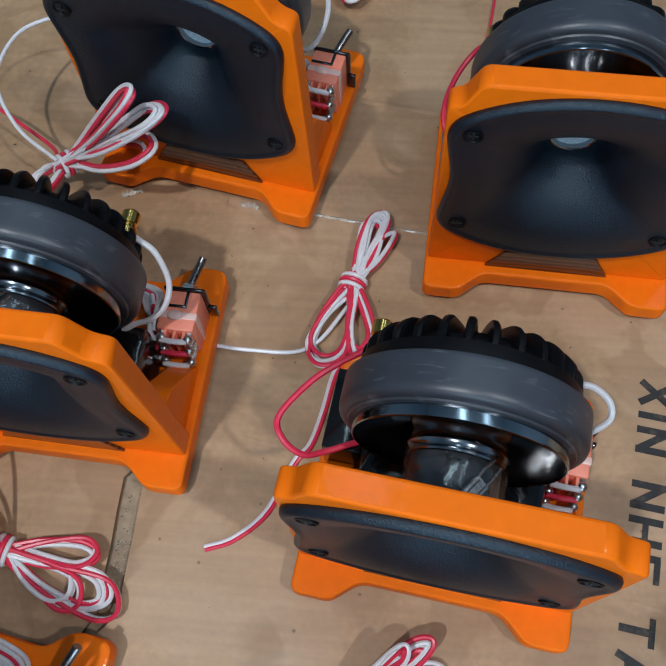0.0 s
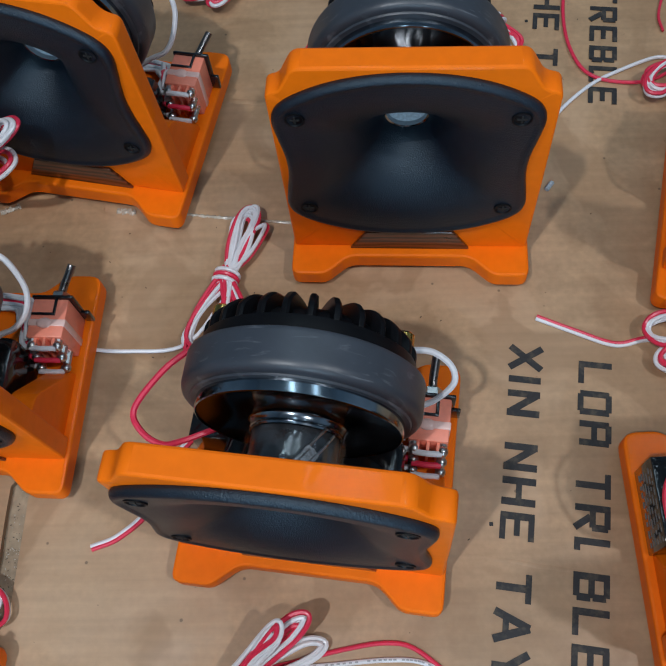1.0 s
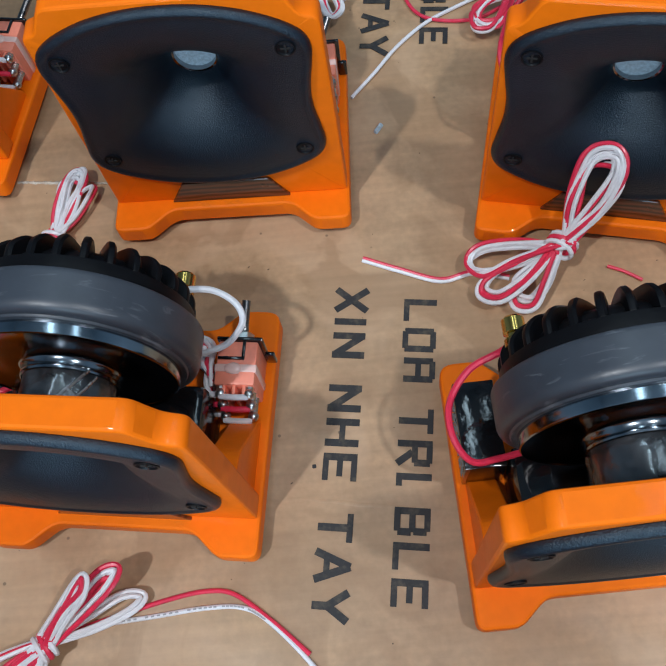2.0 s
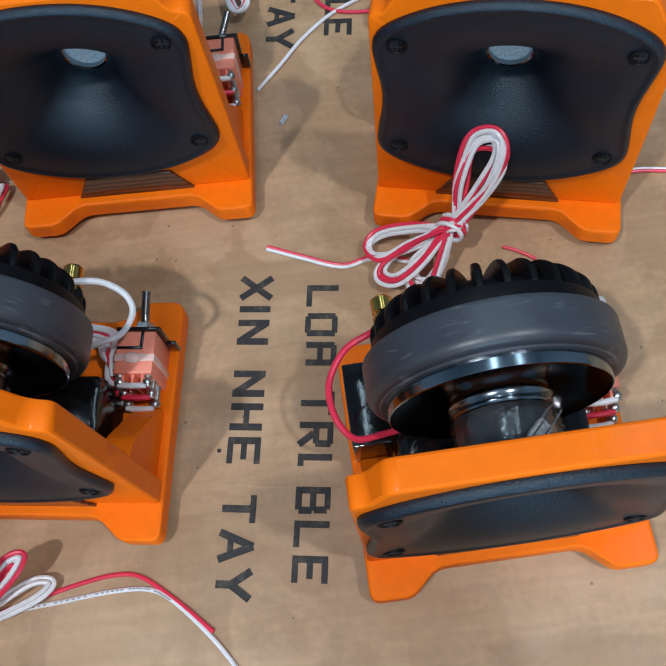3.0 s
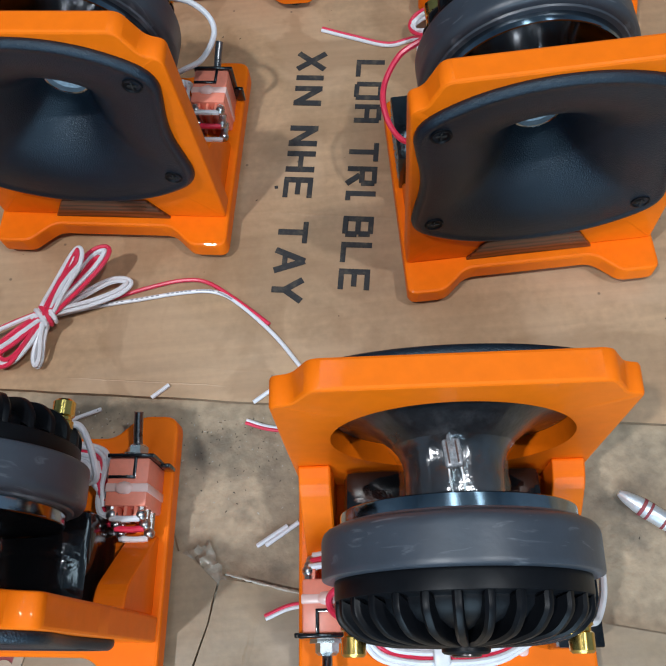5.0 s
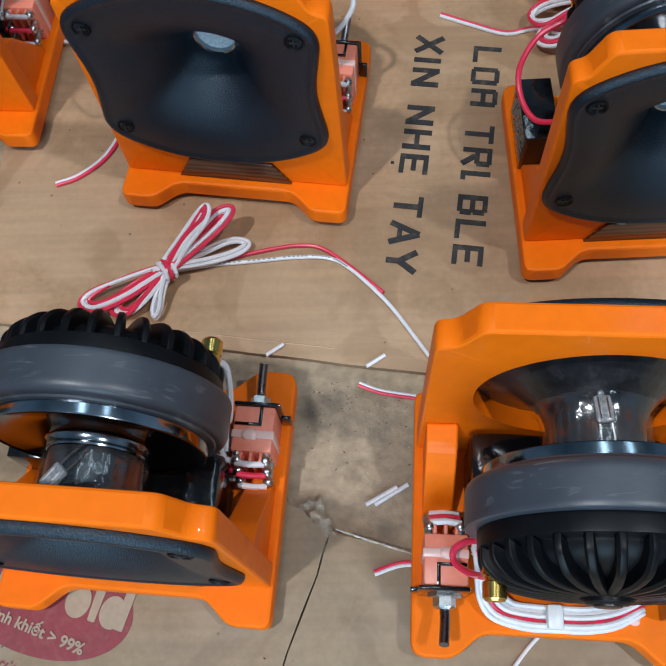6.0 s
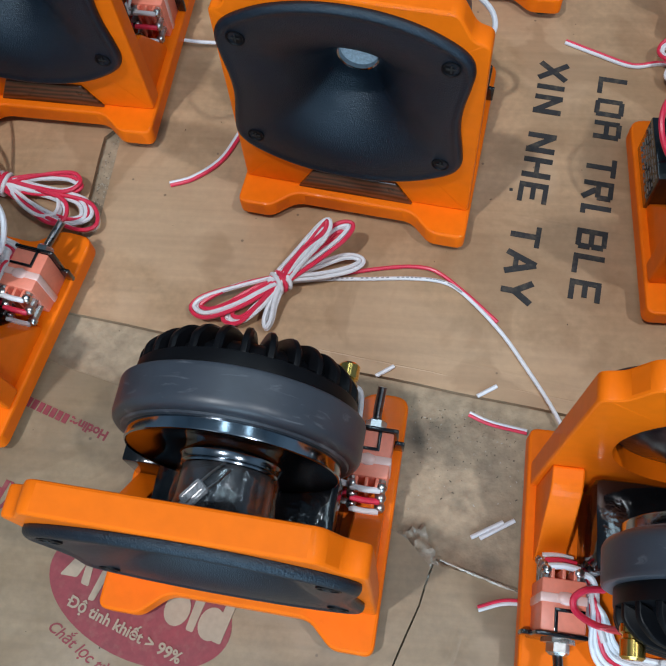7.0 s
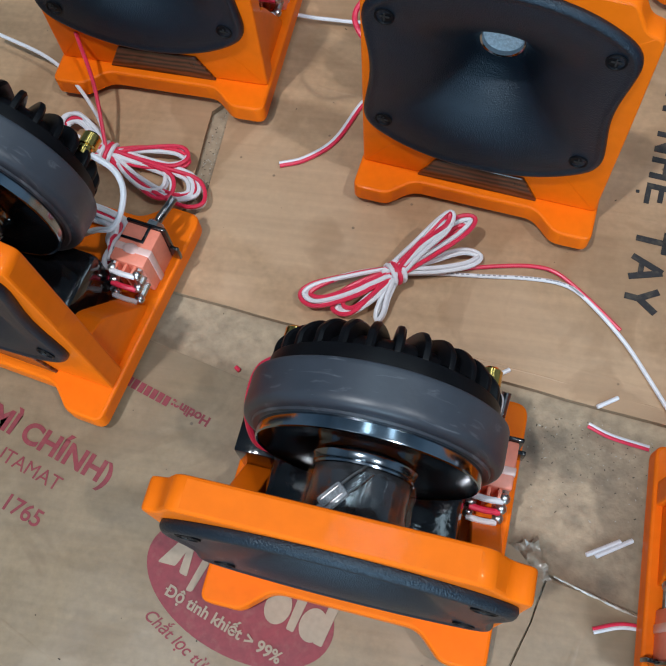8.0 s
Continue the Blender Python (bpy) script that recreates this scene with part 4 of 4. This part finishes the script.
for key, x, y, turn, words, white, red, spin in STANDS:
    unit = units[key]
    for o in unit.children:
        if key in SHIFT and not o.name.startswith(FIXED):
            o.matrix_basis = Matrix.Translation((SHIFT[key], 0, 0)) @ o.matrix_basis
        if o.name.startswith("binding_post"):
            o.rotation_euler = (0, radians(spin), 0)
        if o.name.startswith("taped_lamp"):
            round_neck, skew = LAMP_TURN.get(key, (-14, -40))
            o.matrix_basis = o.matrix_basis @ Matrix.Rotation(radians(round_neck), 4, "Y") @ Matrix.Rotation(radians(skew), 4, "Z")
        if o.name.startswith("toggle_switch") and key in ("G", "A", "D"):
            for q in o.children:
                if q.name.startswith("lever"):
                    q.matrix_basis = Matrix.Translation((0.0408, 0.034, 0)) @ Matrix.Rotation(radians(18), 4, "Z") @ Matrix.Translation((-0.0408, -0.034, 0))
    ca, sa = 0.0345 * math.cos(radians(spin)), 0.0345 * math.sin(radians(spin))
    tagged(unit, "black horn speaker on orange stand, " + words, "speaker", "speakers on orange stands")
    k = white
    right = [(CX + ca - 0.003, 0.0285, CZ - sa), (CX + ca, 0.0280, CZ - sa), (0.0350 + 0.008 * k, 0.0285, 0.0740 - 0.003 * k), (0.0350 + 0.0135 * k, 0.0255, 0.0660 - 0.003 * k), (0.0345 + 0.011 * k, 0.0200, 0.0550),
             (0.0335 + 0.004 * k, 0.0165, 0.0480), (0.0275, 0.0160, 0.0430), (0.0210, 0.0150, 0.0380)]
    if key in WHITE:
        right = right[:1] + [(a / 1000, b / 1000, c / 1000) for a, b, c in WHITE[key]]
    k = red
    left = [(CX - ca + 0.003, 0.0285, CZ + sa), (CX - ca, 0.0280, CZ + sa), (-0.0400 - 0.004 * k, 0.0265, 0.0725), (-0.0435 - 0.009 * k, 0.0190, 0.0660), (-0.0450 - 0.012 * k, 0.0090, 0.0590), (-0.0440 - 0.009 * k, 0.0010, 0.0530),
            (-0.0390, -0.0010, 0.0480), (-0.0300, 0.0030, 0.0450), (-0.0200, 0.0060, 0.0420)]
    if key in RED:
        left = left[:1] + [(a / 1000, b / 1000, c / 1000) for a, b, c in RED[key]]
    pair = ("white_wire", "red_wire") if key != "G" else ("red_wire", "white_wire")
    for pts, mat in zip((right, left), pair):
        lead(unit, mat[:-5] + "_lead", pts, mat, mat[:-5] + " insulated wire loop", 0.0012)


# ---- cables and coils of twin wire ----
def coil(label, knot, loops, seed, tails=(), tie_turn=0.0, tie=0.0055):
    """A tied coil of twin wire: loops of (x, y, z, half width, how many) that leave and come back to the knot; tails are (colour, points)."""
    rng = random.Random(seed)
    root = tagged(new("wire_coil"), label, "wire", "coils of red and white wire")
    root.location = (knot[0], knot[1], 0)
    kn = Vector((0, 0, knot[2]))
    for x, y, z, wide, count in loops:
        tip0 = Vector((x - knot[0], y - knot[1], z))
        for i in range(count):
            j = lambda s: Vector((rng.uniform(-s, s), rng.uniform(-s, s), rng.uniform(0, s)))
            tip = tip0 * rng.uniform(0.86, 1.03) + j(0.002)
            tip.z = max(tip.z, WIRE * 1.5)
            d = (tip - kn)
            side = Vector((-d.y, d.x, 0)).normalized()
            wd = wide * rng.uniform(0.6, 1.1)
            pts = [kn - d * 0.12 + j(0.002), kn + j(0.0022), kn + d * 0.45 + side * wd * 0.7 + j(0.0015), kn + d * 0.85 + side * wd + j(0.001), tip,
                   kn + d * 0.85 - side * wd * 0.85 + j(0.001), kn + d * 0.45 - side * wd * 0.7 + j(0.0015), kn + j(0.0022), kn - d * 0.1 + j(0.002)]
            for p in pts:
                p.z = max(p.z, WIRE)
            path = smooth_path(pts, 6)
            tw = rng.uniform(0, 6)
            for mat, sgn in (("white_wire", 1), ("red_wire" if rng.random() < 0.72 else "white_wire", -1)):
                moved = []
                for q, p in enumerate(path):
                    t = (path[min(q + 1, len(path) - 1)] - path[max(q - 1, 0)]).normalized()
                    s = t.cross(Vector((0, 0, 1)))
                    s = s.normalized() if s.length > 0.01 else Vector((1, 0, 0))
                    a = tw + q * 0.035
                    off = s * math.cos(a) + Vector((0, 0, 1)) * math.sin(a)
                    r = p + off * WIRE * sgn
                    r.z = max(r.z, WIRE * 1.0)
                    moved.append(r)
                part("white_loop" if mat[0] == "w" else "red_loop", tube(moved, WIRE * 0.98, None, 7), M[mat], root)
    for mat, pts in tails:
        part("white_tail" if mat[0] == "w" else "red_tail", tube(smooth_path([Vector((x - knot[0], y - knot[1], z)) for x, y, z in pts], 8), WIRE * 0.9), M[mat], root)
    for k, mat in ((-1.4, "white_wire"), (0.1, "red_wire"), (1.5, "white_wire")):
        ring = []
        a = tie_turn
        ax, bx = Vector((math.cos(a), math.sin(a), 0)), Vector((-math.sin(a), math.cos(a), 0))
        for i in range(16):
            t = 2 * math.pi * i / 16
            p = kn + bx * (tie * math.cos(t)) + Vector((0, 0, 1)) * (tie * 0.72 * math.sin(t)) + ax * (k * WIRE * 1.5 + 0.0008 * math.sin(t))
            p.z = max(p.z, WIRE)
            ring.append(p)
        part("tie", tube(ring, WIRE, None, 8, True), M[mat], root, "wire wrapped round the coil")
    return root


def cable(label, strands):
    root = tagged(new("wire"), label, "wire", "loose wires")
    x, y, z = strands[0][1][0]
    root.location = (x, y, 0)
    for mat, pts in strands:
        part("white_strand" if mat[0] == "w" else "red_strand", tube(smooth_path([Vector((a - x, b - y, c)) for a, b, c in pts], 8), WIRE * 0.72), M[mat], root)
    return root


W, R, Zg = "white_wire", "red_wire", WIRE * 1.1


def flat(*pts, z=None):
    return [(x, y, z or Zg) for x, y in pts]


def beside(pts, off):
    out = []
    for i, p in enumerate(pts):
        a, b = Vector(pts[max(0, i - 1)]), Vector(pts[min(len(pts) - 1, i + 1)])
        d = (b - a).normalized()
        out.append((p[0] - d.y * off, p[1] + d.x * off, p[2]))
    return out


under = flat((0.200, 0.374), (0.197, 0.367), (0.194, 0.351), (0.190, 0.337), (0.184, 0.329), (0.175, 0.308), (0.163, 0.2965), (0.152, 0.292))
coil("red and white twin wire tied into a long coil", (0.203, 0.410, 0.006), [(0.214, 0.447, 0.006, 0.005, 4), (0.221, 0.440, 0.006, 0.004, 1), (0.190, 0.371, 0.005, 0.009, 4), (0.209, 0.374, 0.005, 0.006, 2)], 11,
     [(W, flat((0.135, 0.379), (0.160, 0.3765), (0.186, 0.379), (0.203, 0.402), z=0.004)), (W, under), (R, [(a, b, c * 0.9) for a, b, c in beside(under, 0.0013)])], 1.3)
coil("coil of red and white wire propped up behind a driver", (0.071, 0.452, 0.028), [(0.1275, 0.453, 0.072, 0.008, 4), (0.114, 0.455, 0.076, 0.006, 3), (0.116, 0.449, 0.048, 0.008, 2), (0.050, 0.446, 0.012, 0.007, 3)], 12,
     [(W, [(0.067, 0.452, 0.030), (0.047, 0.466, 0.035), (0.034, 0.488, 0.04), (0.038, 0.512, 0.042), (0.053, 0.524, 0.042), (0.080, 0.528, 0.046)]), (R, [(0.067, 0.452, 0.03), (0.060, 0.464, 0.022), (0.044, 0.476, 0.02), (0.021, 0.490, 0.02), (-0.02, 0.51, 0.01)])], 0.7)
coil("flat coil of red and white wire on scuffed cardboard", (0.073, 0.284, 0.006), [(0.114, 0.285, 0.006, 0.007, 2), (0.122, 0.266, 0.005, 0.008, 3), (0.108, 0.268, 0.005, 0.006, 2), (0.046, 0.300, 0.006, 0.006, 4)], 13,
     [(W, [(0.073, 0.284, 0.008), (0.063, 0.303, 0.01), (0.036, 0.328, 0.012), (-0.003, 0.344, 0.012)]), (R, [(0.073, 0.284, 0.009), (0.064, 0.310, 0.022), (0.052, 0.332, 0.032), (0.044, 0.352, 0.04)])], -0.2)
line = flat((0.211, 0.242), (0.230, 0.245), (0.250, 0.2465), (0.270, 0.248), (0.284, 0.247), (0.294, 0.241), (0.309, 0.225), (0.320, 0.209), (0.331, 0.191), (0.338, 0.176), (0.345, 0.160))
lineR = flat((0.211, 0.242), (0.235, 0.2475), (0.255, 0.252), (0.270, 0.254), (0.281, 0.252), (0.294, 0.242), (0.308, 0.229))
long_coil = coil("small tied coil with a long loose white wire", (0.2128, 0.2385, 0.010), [(0.2337, 0.2590, 0.029, 0.003, 2), (0.2449, 0.2634, 0.021, 0.003, 2), (0.2525, 0.2567, 0.004, 0.006, 1), (0.177, 0.224, 0.005, 0.006, 2), (0.190, 0.221, 0.005, 0.006, 2), (0.206, 0.218, 0.005, 0.003, 1)], 14,
     [(W, line), (R, lineR)], 0.6, 0.0048)
tail = flat((0.341, 0.388), (0.356, 0.381), (0.373, 0.374), (0.387, 0.376), (0.402, 0.372))
coil("coil of red and white wire leaning on a black horn", (0.420, 0.372, 0.024), [(0.440, 0.392, 0.055, 0.007, 5), (0.383, 0.378, 0.006, 0.006, 2), (0.388, 0.362, 0.006, 0.006, 2), (0.401, 0.356, 0.006, 0.006, 3)], 15,
     [(R, tail), (W, [(a, b, c * 0.8) for a, b, c in beside(tail, -0.0010)])], 0.9)
coil("coil of red and white wire on cardboard by a stencilled word", (0.428, 0.524, 0.007), [(0.406, 0.503, 0.007, 0.007, 5), (0.466, 0.544, 0.007, 0.006, 4), (0.450, 0.543, 0.007, 0.005, 2)], 16,
     [(W, flat((0.343, 0.475), (0.355, 0.488), (0.367, 0.502), (0.381, 0.514), (0.394, 0.521), (0.415, 0.529), (0.426, 0.526))), (R, flat((0.380, 0.600), (0.373, 0.563), (0.374, 0.536), (0.383, 0.519), (0.406, 0.514), (0.425, 0.522))),
      (R, [(0.460, 0.520, 0.05), (0.440, 0.516, 0.04), (0.4305, 0.506, 0.03), (0.427, 0.490, 0.03), (0.432, 0.474, 0.04)]), (W, flat((0.428, 0.520), (0.430, 0.505), (0.436, 0.490)))], 0.7)
coil("coil of red and white wire behind a stand", (0.205, 0.598, 0.006), [(0.172, 0.582, 0.006, 0.005, 3), (0.188, 0.577, 0.006, 0.005, 3), (0.240, 0.61, 0.006, 0.007, 3)], 17, [], 0.3)
coil("bundled white wires behind a driver", (0.334, 0.545, 0.014), [(0.345, 0.530, 0.008, 0.005, 4), (0.338, 0.520, 0.008, 0.004, 3), (0.322, 0.565, 0.008, 0.006, 3)], 18, [], -1.0)
cable("short red wire with a bare copper tip", [(R, flat((0.427, 0.575), (0.421, 0.557), (0.4215, 0.546)))])
cable("short red wire end behind a driver", [(R, flat((0.443, 0.372), (0.449, 0.369), (0.456, 0.364)))])
cable("loose red wire on cardboard", [(R, flat((0.268, 0.605), (0.2665, 0.592), (0.263, 0.564), (0.258, 0.54)))])
cable("short cut of red and white wire by the stand", [(W, flat((0.3205, 0.1808), (0.306, 0.1835), (0.297, 0.187))), (R, beside(flat((0.3205, 0.1808), (0.306, 0.1835), (0.297, 0.187)), 0.0011))])
cable("short end of red and white wire under the stand", [(W, flat((0.3225, 0.1122), (0.312, 0.1122), (0.302, 0.109))), (R, beside(flat((0.3225, 0.1122), (0.312, 0.1122), (0.302, 0.109)), -0.0011))])
cable("red and white wire end beside the stand", [(R, flat((0.500, 0.400), (0.510, 0.400), (0.521, 0.398))), (W, beside(flat((0.500, 0.400), (0.510, 0.400), (0.521, 0.398)), 0.0011))])
cable("red and white twin wire leaving under the base", [(W, flat((0.395, 0.090), (0.402, 0.078), (0.406, 0.060), (0.409, 0.03))), (R, beside(flat((0.395, 0.090), (0.402, 0.078), (0.406, 0.060), (0.409, 0.03)), 0.0012))])
cable("white wire leaving under the base", [(W, flat((0.368, 0.092), (0.358, 0.083), (0.347, 0.070), (0.335, 0.055)))])

def tape_strip(points, wide, seed, label):
    """A torn strip of clear tape, slightly raised and ragged along both edges."""
    rng = random.Random(seed)
    path = smooth_path([Vector((x, y, 0.0)) for x, y in points], 14)
    bm, rows = bmesh.new(), []
    for i, p in enumerate(path):
        d = (path[min(i + 1, len(path) - 1)] - path[max(i - 1, 0)]).normalized()
        side = Vector((-d.y, d.x, 0))
        a, b = wide * rng.uniform(0.3, 1.0), wide * rng.uniform(0.3, 1.0)
        lift = rng.uniform(0.0004, 0.0010)
        rows.append([bm.verts.new(p - side * a + Vector((0, 0, 0.0001))), bm.verts.new(p + Vector((0, 0, lift))), bm.verts.new(p + side * b + Vector((0, 0, 0.0002)))])
    for lo, hi in zip(rows, rows[1:]):
        for k in (0, 1):
            bm.faces.new((lo[k], hi[k], hi[k + 1], lo[k + 1]))
    return tagged(part("tape_strip", bm, M["tape"]), label, "tape", "torn tape on the cardboard")


tape_strip([(0.181, 0.4487), (0.192, 0.4472), (0.208, 0.4450), (0.235, 0.4412), (0.262, 0.4377)], 0.0011, 3, "thin torn pale tape along the cardboard seam")
tape_strip([(0.1465, 0.4525), (0.151, 0.4520), (0.156, 0.4512)], 0.0022, 5, "small torn bit of grey tape on cardboard")
tape_strip([(0.088, 0.4545), (0.093, 0.4560), (0.0975, 0.4580)], 0.0022, 6, "small smear of pale tape on cardboard")
tape_strip([(0.287, 0.1265), (0.300, 0.1222), (0.318, 0.1165)], 0.0008, 7, "worn pale edge tape on creased cardboard")

# small dark print along the long white wire
marks = smooth_path([Vector(p) for p in line[1:6]], 9)
for i in range(2, len(marks) - 1):
    if i % 7 == 0:
        continue
    d = (marks[i + 1] - marks[i]).normalized()
    bar = part("print_bar", box(-0.0006, 0.0006, -0.0003, 0.0003, 0, 0.0001, 0), M["faint_print"], long_coil, smooth=False)
    bar.matrix_basis = Matrix.Translation((marks[i].x - long_coil.location.x, marks[i].y - long_coil.location.y, marks[i].z + WIRE * 0.97)) @ Matrix.Rotation(math.atan2(d.y, d.x), 4, "Z")

# cut bits of sheath, sticks and crumbs
BITS = [((0.257, 0.2005), (0.2645, 0.2055), W), ((0.300, 0.1945), (0.308, 0.1995), W), ((0.3675, 0.189), (0.3755, 0.1945), W), ((0.401, 0.182), (0.4115, 0.187), W),
        ((0.299, 0.1365), (0.3115, 0.1435), W), ((0.3025, 0.1365), (0.316, 0.1445), W), ((0.220, 0.1945), (0.2345, 0.1985), W), 
        ((0.529, 0.4235), (0.531, 0.4215), R), ((0.1535, 0.1905), (0.1515, 0.192), R)]
for (ax, ay), (bx, by), mat in BITS:
    low = 0.0 if ay > 0.2371 - 0.1469 * ax else -0.0035      # on the card or on the bare floor beyond its edge
    bm = rod((0, 0, low + 0.0011), (bx - ax, by - ay, low + 0.0011), 0.00092, None, 8)
    bit = part("wire_offcut", bm, M[mat])
    bit.location = (ax, ay, 0)
    tagged(bit, ("white" if mat == W else "red") + " cut-off bit of wire sheath on the floor", "offcut", "cut-off bits of wire")
SILVER = Vector((0.78, -0.62, 0)).normalized()
silver = tagged(new("silver_tube"), "small silver foil tube with red marks on the bare floor", "tube")
silver.location, silver.rotation_euler = (0.4405, 0.1455, -0.0035), (0, 0, math.atan2(SILVER.y, SILVER.x) - math.pi / 2)
part("foil", lathe([(0.0003, 0.0), (0.0012, 0.0003), (0.0023, 0.0030), (0.0031, 0.0075), (0.0034, 0.0120), (0.0034, 0.0540), (0.0028, 0.0552), (0.0003, 0.0552)], 0, 0.0034, 24), M["foil"], silver)
for k, y in enumerate((0.0095, 0.0125, 0.0190, 0.0215, 0.0240)):
    wide = 0.0016 if k else 0.0022
    part("print_bar", lathe([(0.0030 if y < 0.01 else 0.0034, y), (0.0036, y + 0.0001), (0.0036, y + wide * 0.6), (0.0034, y + wide * 0.6 + 0.0001)], 0, 0.0034, 24, cap=False), M["red_ink"], silver, "red printed mark")
bm = rod((0, 0, 0.001), (0.003, 0.004, 0.001), 0.0012, None, 6)
chip = part("wire_offcut", bm, M["screen"])
chip.location = (0.3525, 0.4535, 0)
tagged(chip, "tiny pale blue-grey chip on cardboard", "offcut")

rng = random.Random(4)
crumbs = bmesh.new()
for i in range(210):
    x, y = rng.uniform(0.0, 0.55), rng.uniform(0.03, 0.58)
    s = rng.uniform(0.0001, 0.0003)
    bmesh.ops.create_icosphere(crumbs, subdivisions=1, radius=s, matrix=Matrix.Translation((x, y, s * 0.5)) @ Matrix.Rotation(rng.uniform(0, 3.1), 4, "Z") @ Matrix.Diagonal((rng.uniform(0.8, 3.2), 1, 0.7, 1)))
tagged(part("crumbs", crumbs, M["dirt"]), "scattered dark crumbs and sawdust on the floor", "debris", kind="stuff")


for mat, count, seed, words in (("dirt", 460, 7, "dark gritty crumbs on the bare concrete"), ("dust", 420, 8, "pale plaster grit on the bare concrete")):
    rng = random.Random(seed)
    grit = bmesh.new()
    for i in range(count):
        x = rng.uniform(0.19, 0.34)
        y = 0.207 - 0.135 * (x - 0.19) - 0.003 - abs(rng.gauss(0, 0.018))
        if i % 3 == 0:
            x = rng.uniform(0.115, 0.129)
            y = 0.262 + (x - 0.117) * 5 + rng.uniform(-0.005, 0.05)
        s = rng.uniform(0.00008, 0.00026)
        bmesh.ops.create_icosphere(grit, subdivisions=1, radius=s, matrix=Matrix.Translation((x, y, -0.0035 + s * 0.4)) @ Matrix.Rotation(rng.uniform(0, 3.1), 4, "Z") @ Matrix.Diagonal((rng.uniform(0.8, 3.2), 1, 0.7, 1)))
    tagged(part("grit", grit, M[mat]), words, "debris", kind="stuff")


def crumpled(x, y, size, seed, label):
    bm = bmesh.new()
    bmesh.ops.create_grid(bm, x_segments=14, y_segments=12, size=0.5)
    for v in bm.verts:
        p = v.co.copy()
        q = Vector((p.x * 9 + seed, p.y * 9, seed))
        edge = 1 - 0.35 * abs(noise.noise(Vector((p.x * 4, p.y * 4, seed + 3))))
        v.co = Vector((p.x * size * edge, p.y * size * 0.8 * edge, -0.0025 + size * 0.15 * abs(noise.noise(q * 0.6)) + size * 0.06 * (1 - 2 * max(abs(p.x), abs(p.y)))))
        v.co.z = max(v.co.z, -0.003)
    ob = part("crumpled_scrap", bm, M["scrap"])
    ob.location = (x, y, 0)
    ob.rotation_euler = (0, 0, seed)
    return tagged(ob, label, "scrap")


crumpled(0.2765, 0.1260, 0.024, 2.0, "torn crumpled scrap of packing paper on the floor")
crumpled(0.2705, 0.1195, 0.012, 4.0, "small shiny scrap of torn clear film")
